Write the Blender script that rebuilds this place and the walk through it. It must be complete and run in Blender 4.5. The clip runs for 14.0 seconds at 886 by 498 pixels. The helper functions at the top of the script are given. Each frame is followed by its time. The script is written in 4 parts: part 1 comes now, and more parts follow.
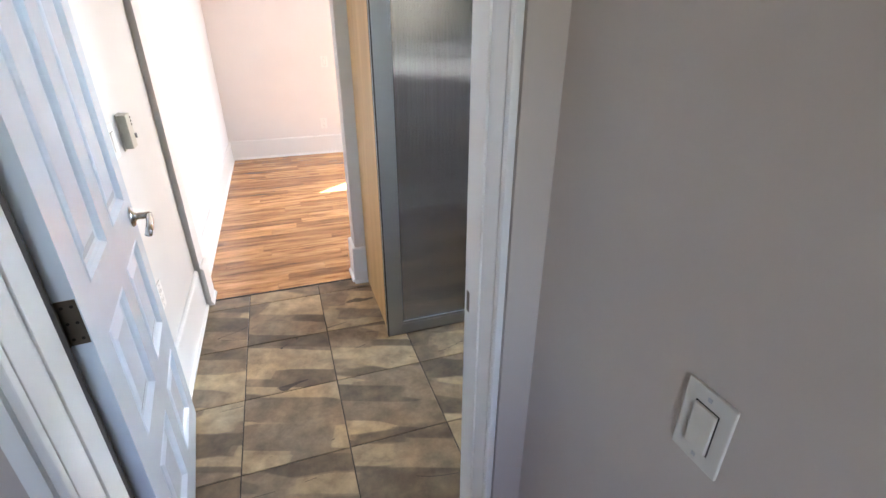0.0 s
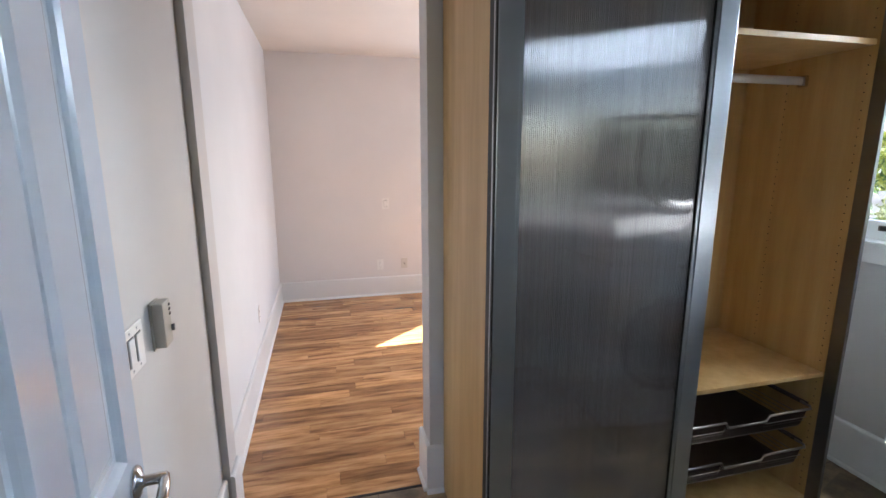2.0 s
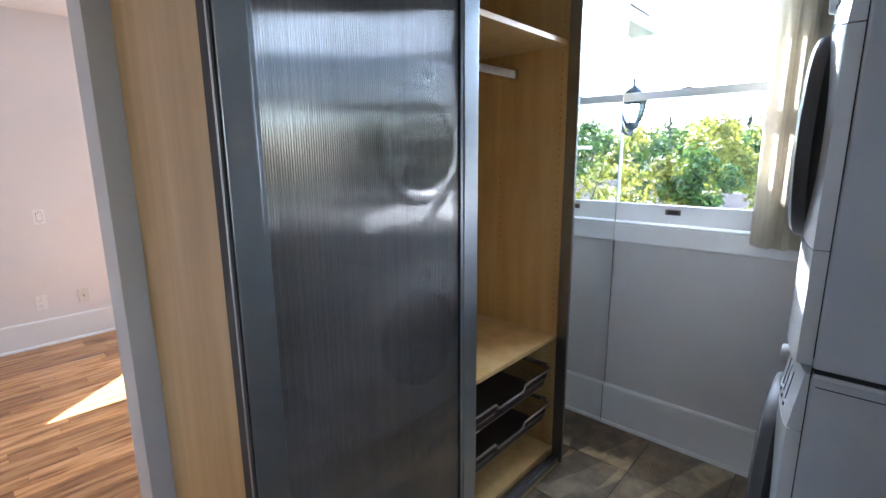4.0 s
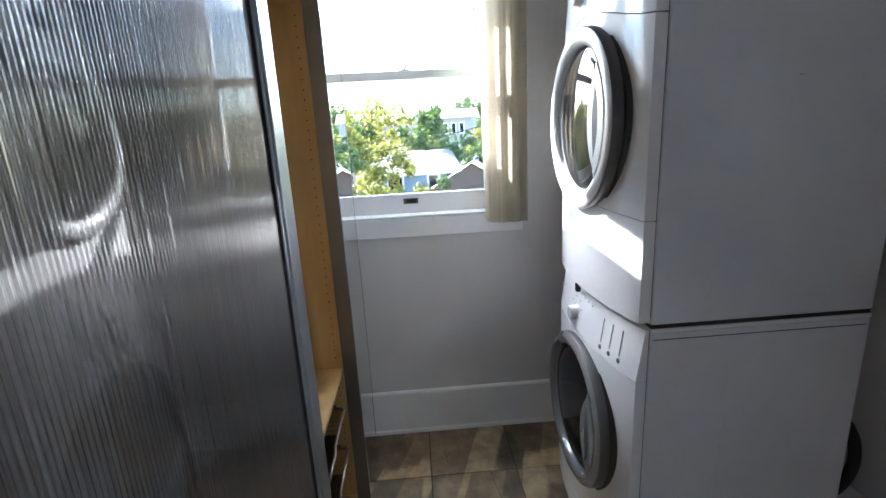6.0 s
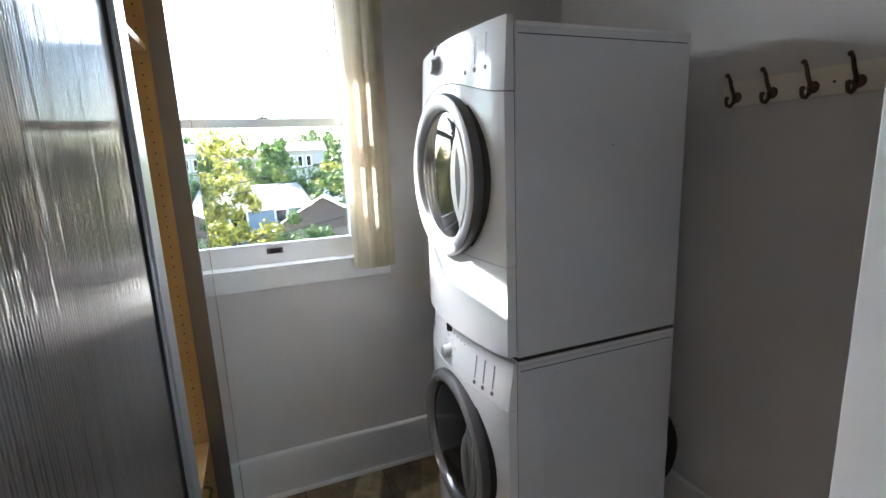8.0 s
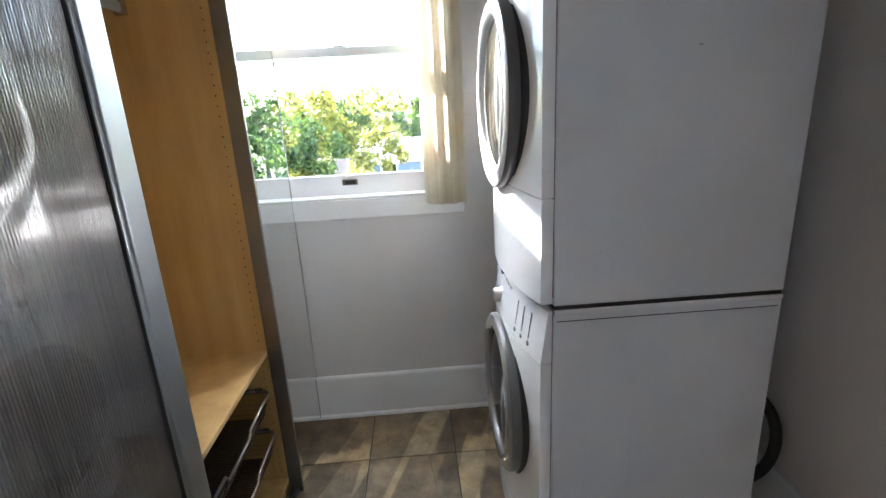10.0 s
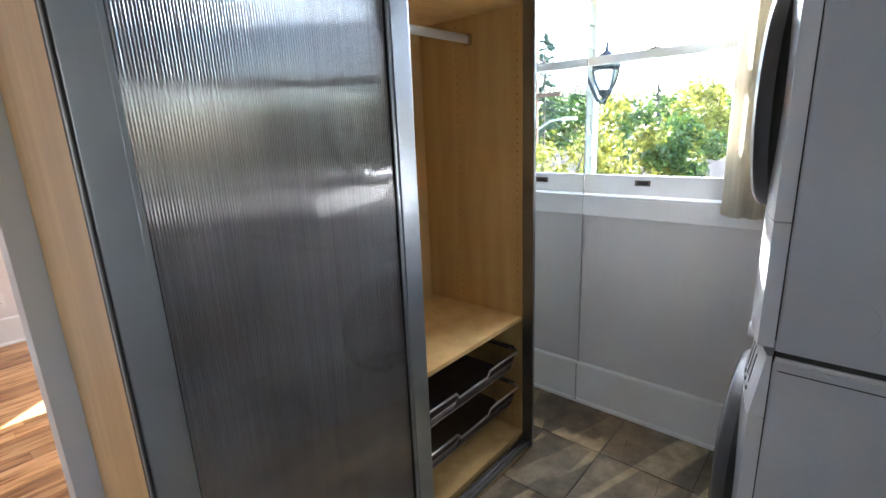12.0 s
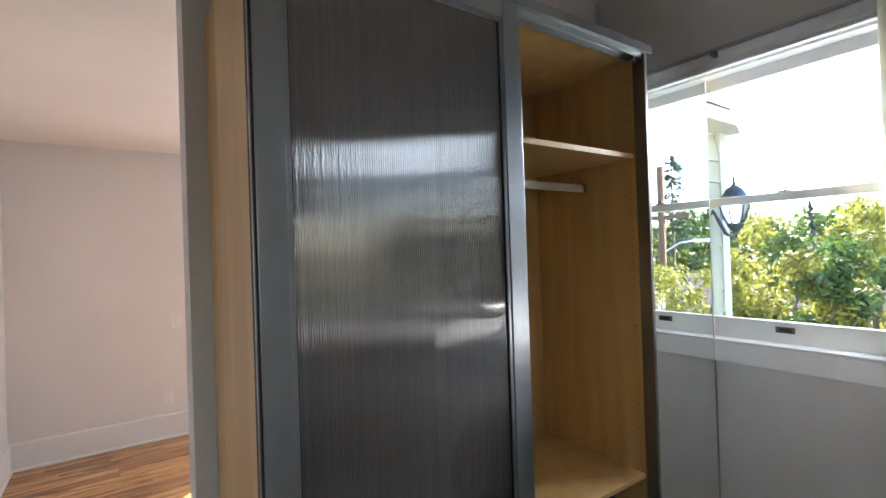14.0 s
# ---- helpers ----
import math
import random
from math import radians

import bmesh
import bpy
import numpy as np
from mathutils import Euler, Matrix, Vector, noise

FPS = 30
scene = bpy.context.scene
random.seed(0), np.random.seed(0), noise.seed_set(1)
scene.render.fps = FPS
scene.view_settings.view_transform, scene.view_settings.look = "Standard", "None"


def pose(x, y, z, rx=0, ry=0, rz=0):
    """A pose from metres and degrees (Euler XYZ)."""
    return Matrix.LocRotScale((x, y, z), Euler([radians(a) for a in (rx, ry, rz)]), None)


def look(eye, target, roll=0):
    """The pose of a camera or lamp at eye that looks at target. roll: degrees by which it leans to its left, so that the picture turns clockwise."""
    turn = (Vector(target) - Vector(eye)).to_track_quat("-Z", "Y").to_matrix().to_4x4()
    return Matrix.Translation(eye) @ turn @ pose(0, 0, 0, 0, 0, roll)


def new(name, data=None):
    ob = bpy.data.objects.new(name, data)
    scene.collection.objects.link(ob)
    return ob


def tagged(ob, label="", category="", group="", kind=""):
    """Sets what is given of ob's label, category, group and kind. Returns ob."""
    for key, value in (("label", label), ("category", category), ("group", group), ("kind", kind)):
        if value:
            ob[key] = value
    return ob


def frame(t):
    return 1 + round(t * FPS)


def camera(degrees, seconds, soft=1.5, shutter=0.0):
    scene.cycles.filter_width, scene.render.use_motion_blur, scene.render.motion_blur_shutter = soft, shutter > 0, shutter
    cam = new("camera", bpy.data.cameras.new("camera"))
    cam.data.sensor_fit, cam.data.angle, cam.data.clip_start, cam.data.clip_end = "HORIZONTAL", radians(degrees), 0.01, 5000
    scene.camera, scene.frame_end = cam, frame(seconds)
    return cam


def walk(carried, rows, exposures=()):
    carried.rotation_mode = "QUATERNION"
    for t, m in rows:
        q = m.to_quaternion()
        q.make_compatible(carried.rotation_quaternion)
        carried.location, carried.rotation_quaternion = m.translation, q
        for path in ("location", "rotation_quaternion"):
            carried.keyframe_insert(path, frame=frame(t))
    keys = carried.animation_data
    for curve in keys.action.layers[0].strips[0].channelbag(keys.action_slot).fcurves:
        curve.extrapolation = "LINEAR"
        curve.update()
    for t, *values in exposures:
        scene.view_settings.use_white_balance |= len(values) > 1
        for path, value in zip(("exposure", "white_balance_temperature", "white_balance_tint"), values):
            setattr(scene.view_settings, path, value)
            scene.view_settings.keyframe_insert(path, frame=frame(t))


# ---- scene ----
cam = camera(86.7, 14.0)
PATH = [
    (0, (-0.064, 0.081, 1.47), (0.517, 1.778, 0.587), 0.1),
    (0.5, (-0.107, 0.233, 1.523), (0.313, 2.059, 0.822), -0.6),
    (1, (-0.157, 0.383, 1.544), (0.21, 2.276, 1.013), -0.8),
    (1.5, (-0.168, 0.591, 1.54), (0.223, 2.502, 1.099), -0.1),
    (2, (-0.169, 0.755, 1.533), (0.321, 2.655, 1.146), -0.1),
    (2.5, (-0.174, 0.897, 1.52), (0.551, 2.716, 1.114), 0.4),
    (3, (-0.144, 0.983, 1.49), (0.864, 2.665, 1.093), 0.4),
    (3.5, (-0.12, 1.031, 1.485), (1.118, 2.551, 1.084), -0.3),
    (4, (-0.087, 1.107, 1.487), (1.368, 2.421, 1.091), -0.4),
    (4.2, (-0.042, 1.162, 1.483), (1.481, 2.396, 1.086), -0.6),
    (6.3, (0.152, 1.822, 1.538), (2.07, 1.519, 1.059), -3.0),
    (6.5, (0.139, 1.833, 1.56), (2.043, 1.422, 1.103), -2.9),
    (7, (0.123, 1.853, 1.603), (1.993, 1.24, 1.244), -2.6),
    (7.2, (0.119, 1.858, 1.625), (1.974, 1.187, 1.291), -2.8),
    (9.3, (0.152, 1.743, 1.498), (1.967, 1.076, 0.988), -2.3),
    (9.5, (0.154, 1.67, 1.489), (2.007, 1.14, 0.956), -2.7),
    (10, (0.164, 1.502, 1.472), (2.086, 1.402, 0.927), -3.0),
    (10.5, (0.24, 1.404, 1.459), (2.135, 1.761, 0.928), -3.4),
    (11, (0.235, 1.319, 1.479), (2.029, 2.031, 0.953), -2.4),
    (11.5, (0.165, 1.17, 1.464), (1.786, 2.229, 0.961), -2.3),
    (12, (0.11, 1.073, 1.477), (1.567, 2.351, 0.985), -2.4),
    (12.1, (0.106, 1.073, 1.481), (1.536, 2.388, 1.006), -2.5),
    (12.5, (0.098, 1.025, 1.558), (1.432, 2.466, 1.178), -3.0),
    (13, (0.067, 1.006, 1.565), (1.32, 2.554, 1.386), -2.4),
    (13.5, (0.069, 0.996, 1.584), (1.254, 2.606, 1.54), -2.1),
    (14, (0.07, 0.999, 1.576), (1.213, 2.64, 1.587), -1.9),
]
EXPOSURES = [(t, stops, kelvin, 11) for t, stops, kelvin in ((0, 4.32, 6080), (0.5, 3.88, 5850), (1.0, 3.65, 5800), (1.5, 3.55, 5820), (2.5, 3.32, 5780), (3.0, 3.25, 5700), (4.0, 3.52, 5450), (7.0, 3.36, 6050), (9.5, 3.8, 6200), (10.0, 4.0, 6150), (10.5, 4.05, 6000), (11.0, 4.0, 5900), (11.5, 3.9, 5850), (12.0, 3.75, 5900), (12.5, 3.48, 5980), (14, 3.15, 6200))]
walk(cam, [(t, look(eye, target, roll)) for t, eye, target, roll in PATH], EXPOSURES)

# ---- sky, sun and daylight ----
SUN_WAY = Vector((0.77, 0.635, 0.70)).normalized()
world = bpy.data.worlds.new("sky")
scene.world = world
world.use_nodes = True
wn = world.node_tree.nodes
sky = wn.new("ShaderNodeTexSky")
sky.sky_type, sky.sun_disc = "NISHITA", False
sky.sun_elevation = math.asin(SUN_WAY.z)
sky.sun_rotation = math.atan2(SUN_WAY.x, SUN_WAY.y)
world.node_tree.links.new(sky.outputs[0], wn["Background"].inputs[0])
wn["Background"].inputs[1].default_value = 0.15

sun_data = bpy.data.lights.new("sun", "SUN")
sun_data.energy, sun_data.angle, sun_data.color = 5.0, radians(0.53), (1.0, 0.95, 0.87)
sun = new("sun", sun_data)
sun.matrix_world = look(SUN_WAY * 50, (0, 0, 0))


def daylight(name, eye, target, width, height, watts, colour=(0.93, 0.97, 1.0)):
    """An area lamp at an opening, in place of the sky's light or as fill for the hall."""
    data = bpy.data.lights.new(name, "AREA")
    data.shape, data.size, data.size_y, data.energy, data.color = "RECTANGLE", width, height, watts, colour
    ob = new(name, data)
    ob.matrix_world = look(eye, target)
    return ob


daylight("bedroom_window_light", (2.6, 5.80, 1.2), (2.2, 3.0, 0.9), 1.25, 1.1, 7.4, (0.93, 0.96, 1.0))
daylight("laundry_window_light", (2.53, 1.75, 2.22), (1.3, 1.72, 1.0), 0.60, 0.30, 1.6, (0.84, 0.92, 1.0))
# Warm fill added at the unseen end of the hall
daylight("hall_fill_light", (-0.3, -1.42, 1.6), (-0.2, 1.0, 1.2), 0.45, 0.7, 0.34, (1.0, 0.76, 0.56))

# ---- materials ----


class Nodes:
    """Short forms for building node trees."""

    def __init__(self, name):
        self.mat = bpy.data.materials.new(name)
        self.mat.use_nodes = True
        self.tree = self.mat.node_tree
        self.bsdf = self.tree.nodes["Principled BSDF"]
        self.out = self.tree.nodes["Material Output"]

    def add(self, kind, **inputs):
        node = self.tree.nodes.new("ShaderNode" + kind)
        for key, value in inputs.items():
            self.put(node, key.replace("_", " "), value)
        return node

    def put(self, node, key, value):
        if isinstance(value, bpy.types.NodeSocket):
            self.tree.links.new(value, node.inputs[key])
        else:
            node.inputs[key].default_value = value

    def coords(self, which="Object", scale=(1, 1, 1), turn=(0, 0, 0)):
        tc = self.add("TexCoord")
        mp = self.add("Mapping")
        mp.inputs["Scale"].default_value = scale
        mp.inputs["Rotation"].default_value = turn
        self.tree.links.new(tc.outputs[which], mp.inputs["Vector"])
        return mp.outputs["Vector"]

    def noise(self, vec, scale, detail=3.0, rough=0.55):
        n = self.add("TexNoise", Scale=scale, Detail=detail, Roughness=rough)
        self.tree.links.new(vec, n.inputs["Vector"])
        return n.outputs["Fac"]

    def ramp(self, fac, stops):
        r = self.add("ValToRGB")
        el = r.color_ramp.elements
        while len(el) < len(stops):
            el.new(0.5)
        for e, (p, c) in zip(el, stops):
            e.position, e.color = p, (*c, 1) if len(c) == 3 else c
        self.tree.links.new(fac, r.inputs["Fac"])
        return r.outputs["Color"]

    def mix(self, fac, a, b, mode="MIX"):
        m = self.add("Mix")
        m.data_type, m.blend_type = "RGBA", mode
        for sock, v in ((m.inputs[0], fac), (m.inputs[6], a), (m.inputs[7], b)):
            if isinstance(v, bpy.types.NodeSocket):
                self.tree.links.new(v, sock)
            elif isinstance(v, (int, float)):
                sock.default_value = v
            else:
                sock.default_value = (*v, 1)
        return m.outputs[2]

    def maths(self, op, a, b=0.0):
        m = self.add("Math")
        m.operation = op
        for sock, v in zip(m.inputs, (a, b)):
            if isinstance(v, bpy.types.NodeSocket):
                self.tree.links.new(v, sock)
            else:
                sock.default_value = v
        return m.outputs[0]

    def bump(self, height, strength=0.2, distance=0.002):
        b = self.add("Bump", Strength=strength, Distance=distance)
        self.tree.links.new(height, b.inputs["Height"])
        self.tree.links.new(b.outputs["Normal"], self.bsdf.inputs["Normal"])

    def set(self, **inputs):
        for key, value in inputs.items():
            self.put(self.bsdf, key.replace("_", " "), value)
        return self.mat


def rgba(c):
    return (*c, 1)


def paint(name, colour, rough=0.55, relief=0.12, grain=90, vary=0.05):
    """Rolled or brushed paint: faint patches, fine orange-peel relief."""
    n = Nodes(name)
    v = n.coords()
    big = n.noise(v, 1.3, 4)
    fine = n.noise(v, grain, 2)
    low = tuple(c * (1 - vary) for c in colour)
    high = tuple(min(1, c * (1 + vary * 0.6)) for c in colour)
    col = n.ramp(big, [(0.3, low), (0.7, high)])
    n.bump(fine, relief, 0.0012)
    r = n.maths("MULTIPLY_ADD", n.noise(v, 7, 3), 0.12)
    n.tree.nodes[-1].inputs[2].default_value = rough - 0.06
    return n.set(Base_Color=col, Roughness=r)


def metal(name, colour, rough=0.3, stretch=(40, 40, 1.5), relief=0.03):
    n = Nodes(name)
    v = n.coords(scale=stretch)
    f = n.noise(v, 6, 3)
    r = n.maths("ADD", n.maths("MULTIPLY", f, 0.14), rough - 0.07)
    n.bump(f, relief, 0.0005)
    return n.set(Base_Color=rgba(colour), Metallic=1.0, Roughness=r)


def plain(name, colour, rough=0.5, metallic=0.0, spots=0.06, scale=25):
    n = Nodes(name)
    f = n.noise(n.coords(), scale, 4)
    col = n.ramp(f, [(0.3, tuple(c * (1 - spots) for c in colour)), (0.7, tuple(min(1, c * (1 + spots)) for c in colour))])
    return n.set(Base_Color=col, Roughness=rough, Metallic=metallic)


def maple():
    n = Nodes("maple veneer")
    v = n.coords(scale=(9, 9, 0.9))
    warp = n.noise(v, 1.4, 5, 0.6)
    pores = n.noise(n.coords(scale=(160, 160, 6)), 1.0, 2)
    col = n.ramp(warp, [(0.28, (0.46, 0.278, 0.098)), (0.5, (0.56, 0.360, 0.142)), (0.72, (0.64, 0.436, 0.192))])
    col = n.mix(n.maths("MULTIPLY", pores, 0.25), col, (0.38, 0.22, 0.08), "MIX")
    n.bump(pores, 0.06, 0.0005)
    return n.set(Base_Color=col, Roughness=0.42)


def slate_tile():
    """Glazed tiles printed with a patchwork of beige and brown slate slabs and dark cracks."""
    n = Nodes("slate tile")
    info = n.add("ObjectInfo")
    tc = n.add("TexCoord")
    off = n.add("VectorMath")
    off.operation = "MULTIPLY_ADD"
    n.tree.links.new(tc.outputs["Object"], off.inputs[0])
    off.inputs[1].default_value = (1, 1, 1)
    comb = n.add("CombineXYZ")
    n.tree.links.new(n.maths("MULTIPLY", info.outputs["Random"], 37.0), comb.inputs[0])
    n.tree.links.new(n.maths("MULTIPLY", info.outputs["Random"], 91.0), comb.inputs[1])
    n.tree.links.new(comb.outputs[0], off.inputs[2])
    v = off.outputs[0]
    mp = n.add("Mapping")
    mp.inputs["Scale"].default_value = (2.0, 9.0, 1)
    turned = n.add("Mapping")
    turned.inputs["Rotation"].default_value = (0, 0, 0.33)
    n.tree.links.new(v, turned.inputs["Vector"])
    n.tree.links.new(turned.outputs[0], mp.inputs["Vector"])
    bend = n.add("TexNoise", Scale=2.5, Detail=1.5)
    n.tree.links.new(v, bend.inputs["Vector"])
    warped = n.add("VectorMath")
    warped.operation = "MULTIPLY_ADD"
    n.tree.links.new(bend.outputs["Color"], warped.inputs[0])
    warped.inputs[1].default_value = (0.16, 0.16, 0)
    n.tree.links.new(mp.outputs[0], warped.inputs[2])
    slab = n.add("TexVoronoi", Scale=1.0, Randomness=0.75)
    slab.feature = "SMOOTH_F1"
    slab.distance = "CHEBYCHEV"
    slab.inputs["Smoothness"].default_value = 0.16
    n.tree.links.new(warped.outputs[0], slab.inputs["Vector"])
    sep = n.add("SeparateColor")
    n.tree.links.new(slab.outputs["Color"], sep.inputs[0])
    tone = n.ramp(sep.outputs[0], [(0.0, (0.050, 0.037, 0.026)), (0.30, (0.085, 0.063, 0.044)), (0.38, (0.165, 0.127, 0.088)), (0.62, (0.24, 0.188, 0.128)), (0.68, (0.40, 0.315, 0.195)), (1.0, (0.50, 0.395, 0.245))])
    cloud = n.noise(v, 6, 3, 0.5)
    col = n.mix(n.maths("MULTIPLY", cloud, 0.22), tone, (0.22, 0.172, 0.120))
    col = n.mix(0.24, col, n.ramp(n.noise(v, 7.0, 6, 0.62), [(0.32, (0.11, 0.083, 0.058)), (0.5, (0.28, 0.218, 0.146)), (0.68, (0.50, 0.39, 0.255))]))
    mottle = n.ramp(n.noise(v, 11.0, 7, 0.68), [(0.30, (0.58, 0.55, 0.52)), (0.50, (1.0, 0.98, 0.95)), (0.70, (1.42, 1.38, 1.30))])
    col = n.mix(1.0, col, mottle, "MULTIPLY")
    warm = n.ramp(n.noise(v, 2.6, 3), [(0.35, (0.95, 1.0, 1.04)), (0.65, (1.10, 1.0, 0.86))])
    col = n.mix(1.0, col, warm, "MULTIPLY")
    crackn = n.add("TexNoise", Scale=2.4, Detail=1.2, Roughness=0.4)
    mp2 = n.add("Mapping")
    mp2.inputs["Scale"].default_value = (0.35, 1.7, 1)
    mp2.inputs["Rotation"].default_value = (0, 0, 0.35)
    n.tree.links.new(v, mp2.inputs["Vector"])
    n.tree.links.new(mp2.outputs[0], crackn.inputs["Vector"])
    crack = n.maths("LESS_THAN", n.maths("ABSOLUTE", n.maths("SUBTRACT", crackn.outputs["Fac"], 0.5)), 0.0022)
    crack = n.maths("MULTIPLY", crack, n.maths("GREATER_THAN", n.noise(v, 4.5, 2), 0.56))
    col = n.mix(n.maths("MULTIPLY", crack, 0.8), col, (0.02, 0.016, 0.012))
    n.bump(n.maths("SUBTRACT", cloud, n.maths("MULTIPLY", crack, 0.8)), 0.2, 0.0015)
    r = n.maths("ADD", n.maths("MULTIPLY", n.noise(v, 25, 3), 0.18), 0.27)
    return n.set(Base_Color=col, Roughness=r)


def plank_wood():
    n = Nodes("walnut laminate")
    info = n.add("ObjectInfo")
    tc = n.add("TexCoord")
    off = n.add("VectorMath")
    off.operation = "ADD"
    comb = n.add("CombineXYZ")
    n.tree.links.new(n.maths("MULTIPLY", info.outputs["Random"], 53.0), comb.inputs[0])
    n.tree.links.new(n.maths("MULTIPLY", info.outputs["Random"], 17.0), comb.inputs[1])
    n.tree.links.new(tc.outputs["Object"], off.inputs[0])
    n.tree.links.new(comb.outputs[0], off.inputs[1])
    mp = n.add("Mapping")
    mp.inputs["Scale"].default_value = (2.3, 19, 1)
    n.tree.links.new(off.outputs[0], mp.inputs["Vector"])
    wave = n.add("TexNoise", Scale=2.2, Detail=2.0)
    n.tree.links.new(off.outputs[0], wave.inputs["Vector"])
    bent = n.add("VectorMath")
    bent.operation = "MULTIPLY_ADD"
    n.tree.links.new(wave.outputs["Color"], bent.inputs[0])
    bent.inputs[1].default_value = (0.4, 0.9, 0)
    n.tree.links.new(mp.outputs[0], bent.inputs[2])
    grain = n.noise(bent.outputs[0], 1.2, 5, 0.6)
    base = n.ramp(grain, [(0.28, (0.070, 0.028, 0.010)), (0.40, (0.26, 0.118, 0.042)), (0.54, (0.47, 0.240, 0.095)), (0.75, (0.62, 0.37, 0.17))])
    tint = n.ramp(info.outputs["Random"], [(0.0, (0.62, 0.58, 0.52)), (0.5, (1, 1, 1)), (1.0, (1.35, 1.35, 1.3))])
    col = n.mix(1.0, base, tint, "MULTIPLY")
    n.bump(grain, 0.03, 0.0006)
    return n.set(Base_Color=col, Roughness=0.2)


def foliage(name, dark, light):
    n = Nodes(name)
    geo = n.add("NewGeometry")
    col = n.ramp(geo.outputs["Random Per Island"], [(0.0, dark), (0.6, light), (1.0, tuple(min(1, c * 1.2) for c in light))])
    tr = n.add("BsdfTranslucent")
    n.tree.links.new(col, tr.inputs["Color"])
    mx = n.add("MixShader")
    mx.inputs[0].default_value = 0.35
    n.tree.links.new(n.bsdf.outputs[0], mx.inputs[1])
    n.tree.links.new(tr.outputs[0], mx.inputs[2])
    n.tree.links.new(mx.outputs[0], n.out.inputs[0])
    return n.set(Base_Color=col, Roughness=0.6)


def ribbed_plastic():
    """Smoked panel whose fine ribs smear reflections sideways."""
    n = Nodes("smoked ribbed panel")
    tan = n.add("Tangent")
    tan.direction_type, tan.uv_map = "UV_MAP", "across"
    streak = n.noise(n.coords(scale=(260, 1, 0.35)), 1.0, 3)
    smear = n.noise(n.coords(scale=(3, 1, 2)), 1.5, 4)
    col = n.ramp(streak, [(0.3, (0.24, 0.233, 0.23)), (0.7, (0.33, 0.322, 0.318))])
    r = n.maths("ADD", n.maths("MULTIPLY", smear, 0.02), 0.13)
    face = n.add("CombineXYZ", Y=-1.0)
    return n.set(Base_Color=col, Metallic=0.85, Roughness=r, Anisotropic=1.0, Tangent=tan.outputs[0], Coat_Weight=0.9, Coat_Roughness=0.035, Coat_IOR=1.5, Coat_Normal=face.outputs[0])


def vane_cloth():
    n = Nodes("cream blind vane")
    f = n.noise(n.coords(scale=(30, 30, 0.6)), 2, 3)
    col = n.ramp(f, [(0.3, (0.76, 0.72, 0.61)), (0.7, (0.86, 0.83, 0.74))])
    # Tint per vane stands in for the shaded stripes between overlapping vanes
    vane_shade = n.ramp(n.add("ObjectInfo").outputs["Random"], [(0.0, (0.74, 0.71, 0.66)), (1.0, (1.0, 1.0, 1.0))])
    col = n.mix(1.0, col, vane_shade, "MULTIPLY")
    tr = n.add("BsdfTranslucent")
    n.tree.links.new(col, tr.inputs["Color"])
    mx = n.add("MixShader")
    mx.inputs[0].default_value = 0.6
    n.tree.links.new(n.bsdf.outputs[0], mx.inputs[1])
    n.tree.links.new(tr.outputs[0], mx.inputs[2])
    n.tree.links.new(mx.outputs[0], n.out.inputs[0])
    return n.set(Base_Color=col, Roughness=0.5)


def glass(name, tint=(1, 1, 1), rough=0.0):
    n = Nodes(name)
    return n.set(Base_Color=rgba(tint), Transmission_Weight=1.0, Roughness=rough, IOR=1.45)


WALL = paint("lilac grey wall paint", (0.60, 0.585, 0.575))
WALL_HALL = paint("greige hall paint", (0.51, 0.45, 0.415))
WALL_BED = paint("warm white wall paint", (0.73, 0.705, 0.695))
# Bedroom wall paint cooled to carry the window's blue light on the west side
WALL_BED_SKYLIT = paint("white wall paint with sky tint", (0.70, 0.71, 0.73))
CEIL = paint("ceiling paint", (0.78, 0.74, 0.70), 0.7)
# Cream tint stands in for warm light bounced off sunlit wood
CEIL_WARMED = paint("ceiling paint warmed for bounce", (0.74, 0.63, 0.50), 0.7)
TRIM = paint("white trim paint", (0.76, 0.76, 0.755), 0.35, 0.08, 40)
# White gloss with the blue skylight on the door put into its colour
DOORP = paint("white door gloss tinted by skylight", (0.67, 0.75, 0.85), 0.22, 0.10, 30)
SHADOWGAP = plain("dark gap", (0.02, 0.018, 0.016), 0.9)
# Shade of the narrow gap between mirror door and wall, as a colour
STRIP_DARK = plain("grey brown gap shade", (0.30, 0.285, 0.27), 0.8)
# Shade in the gap between open door and jamb, as a colour
STRIP_GAP = plain("dark hinge gap", (0.06, 0.052, 0.048), 0.8)
MAPLE = maple()
ALU = metal("brushed aluminium", (0.40, 0.425, 0.45), 0.32)
ALU_DARK = metal("dull aluminium edge", (0.23, 0.22, 0.215), 0.38)
RIBBED = ribbed_plastic()
CHROME = metal("satin chrome", (0.62, 0.62, 0.62), 0.2, (20, 20, 20))
BRONZE = metal("dark bronze", (0.14, 0.12, 0.10), 0.38, (30, 30, 30))
HOOKM = metal("antique bronze", (0.10, 0.065, 0.045), 0.35, (30, 30, 30))
WIRE = metal("brown coated wire", (0.30, 0.25, 0.215), 0.32, (30, 30, 30))
WIRE_DARK = plain("brown wire", (0.055, 0.035, 0.026), 0.4)
MIRROR = Nodes("mirror silver").set(Base_Color=(0.86, 0.88, 0.87, 1), Metallic=1.0, Roughness=0.004)
PANE = glass("window glass", (0.97, 0.99, 0.98))
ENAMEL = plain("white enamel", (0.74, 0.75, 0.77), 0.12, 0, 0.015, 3)
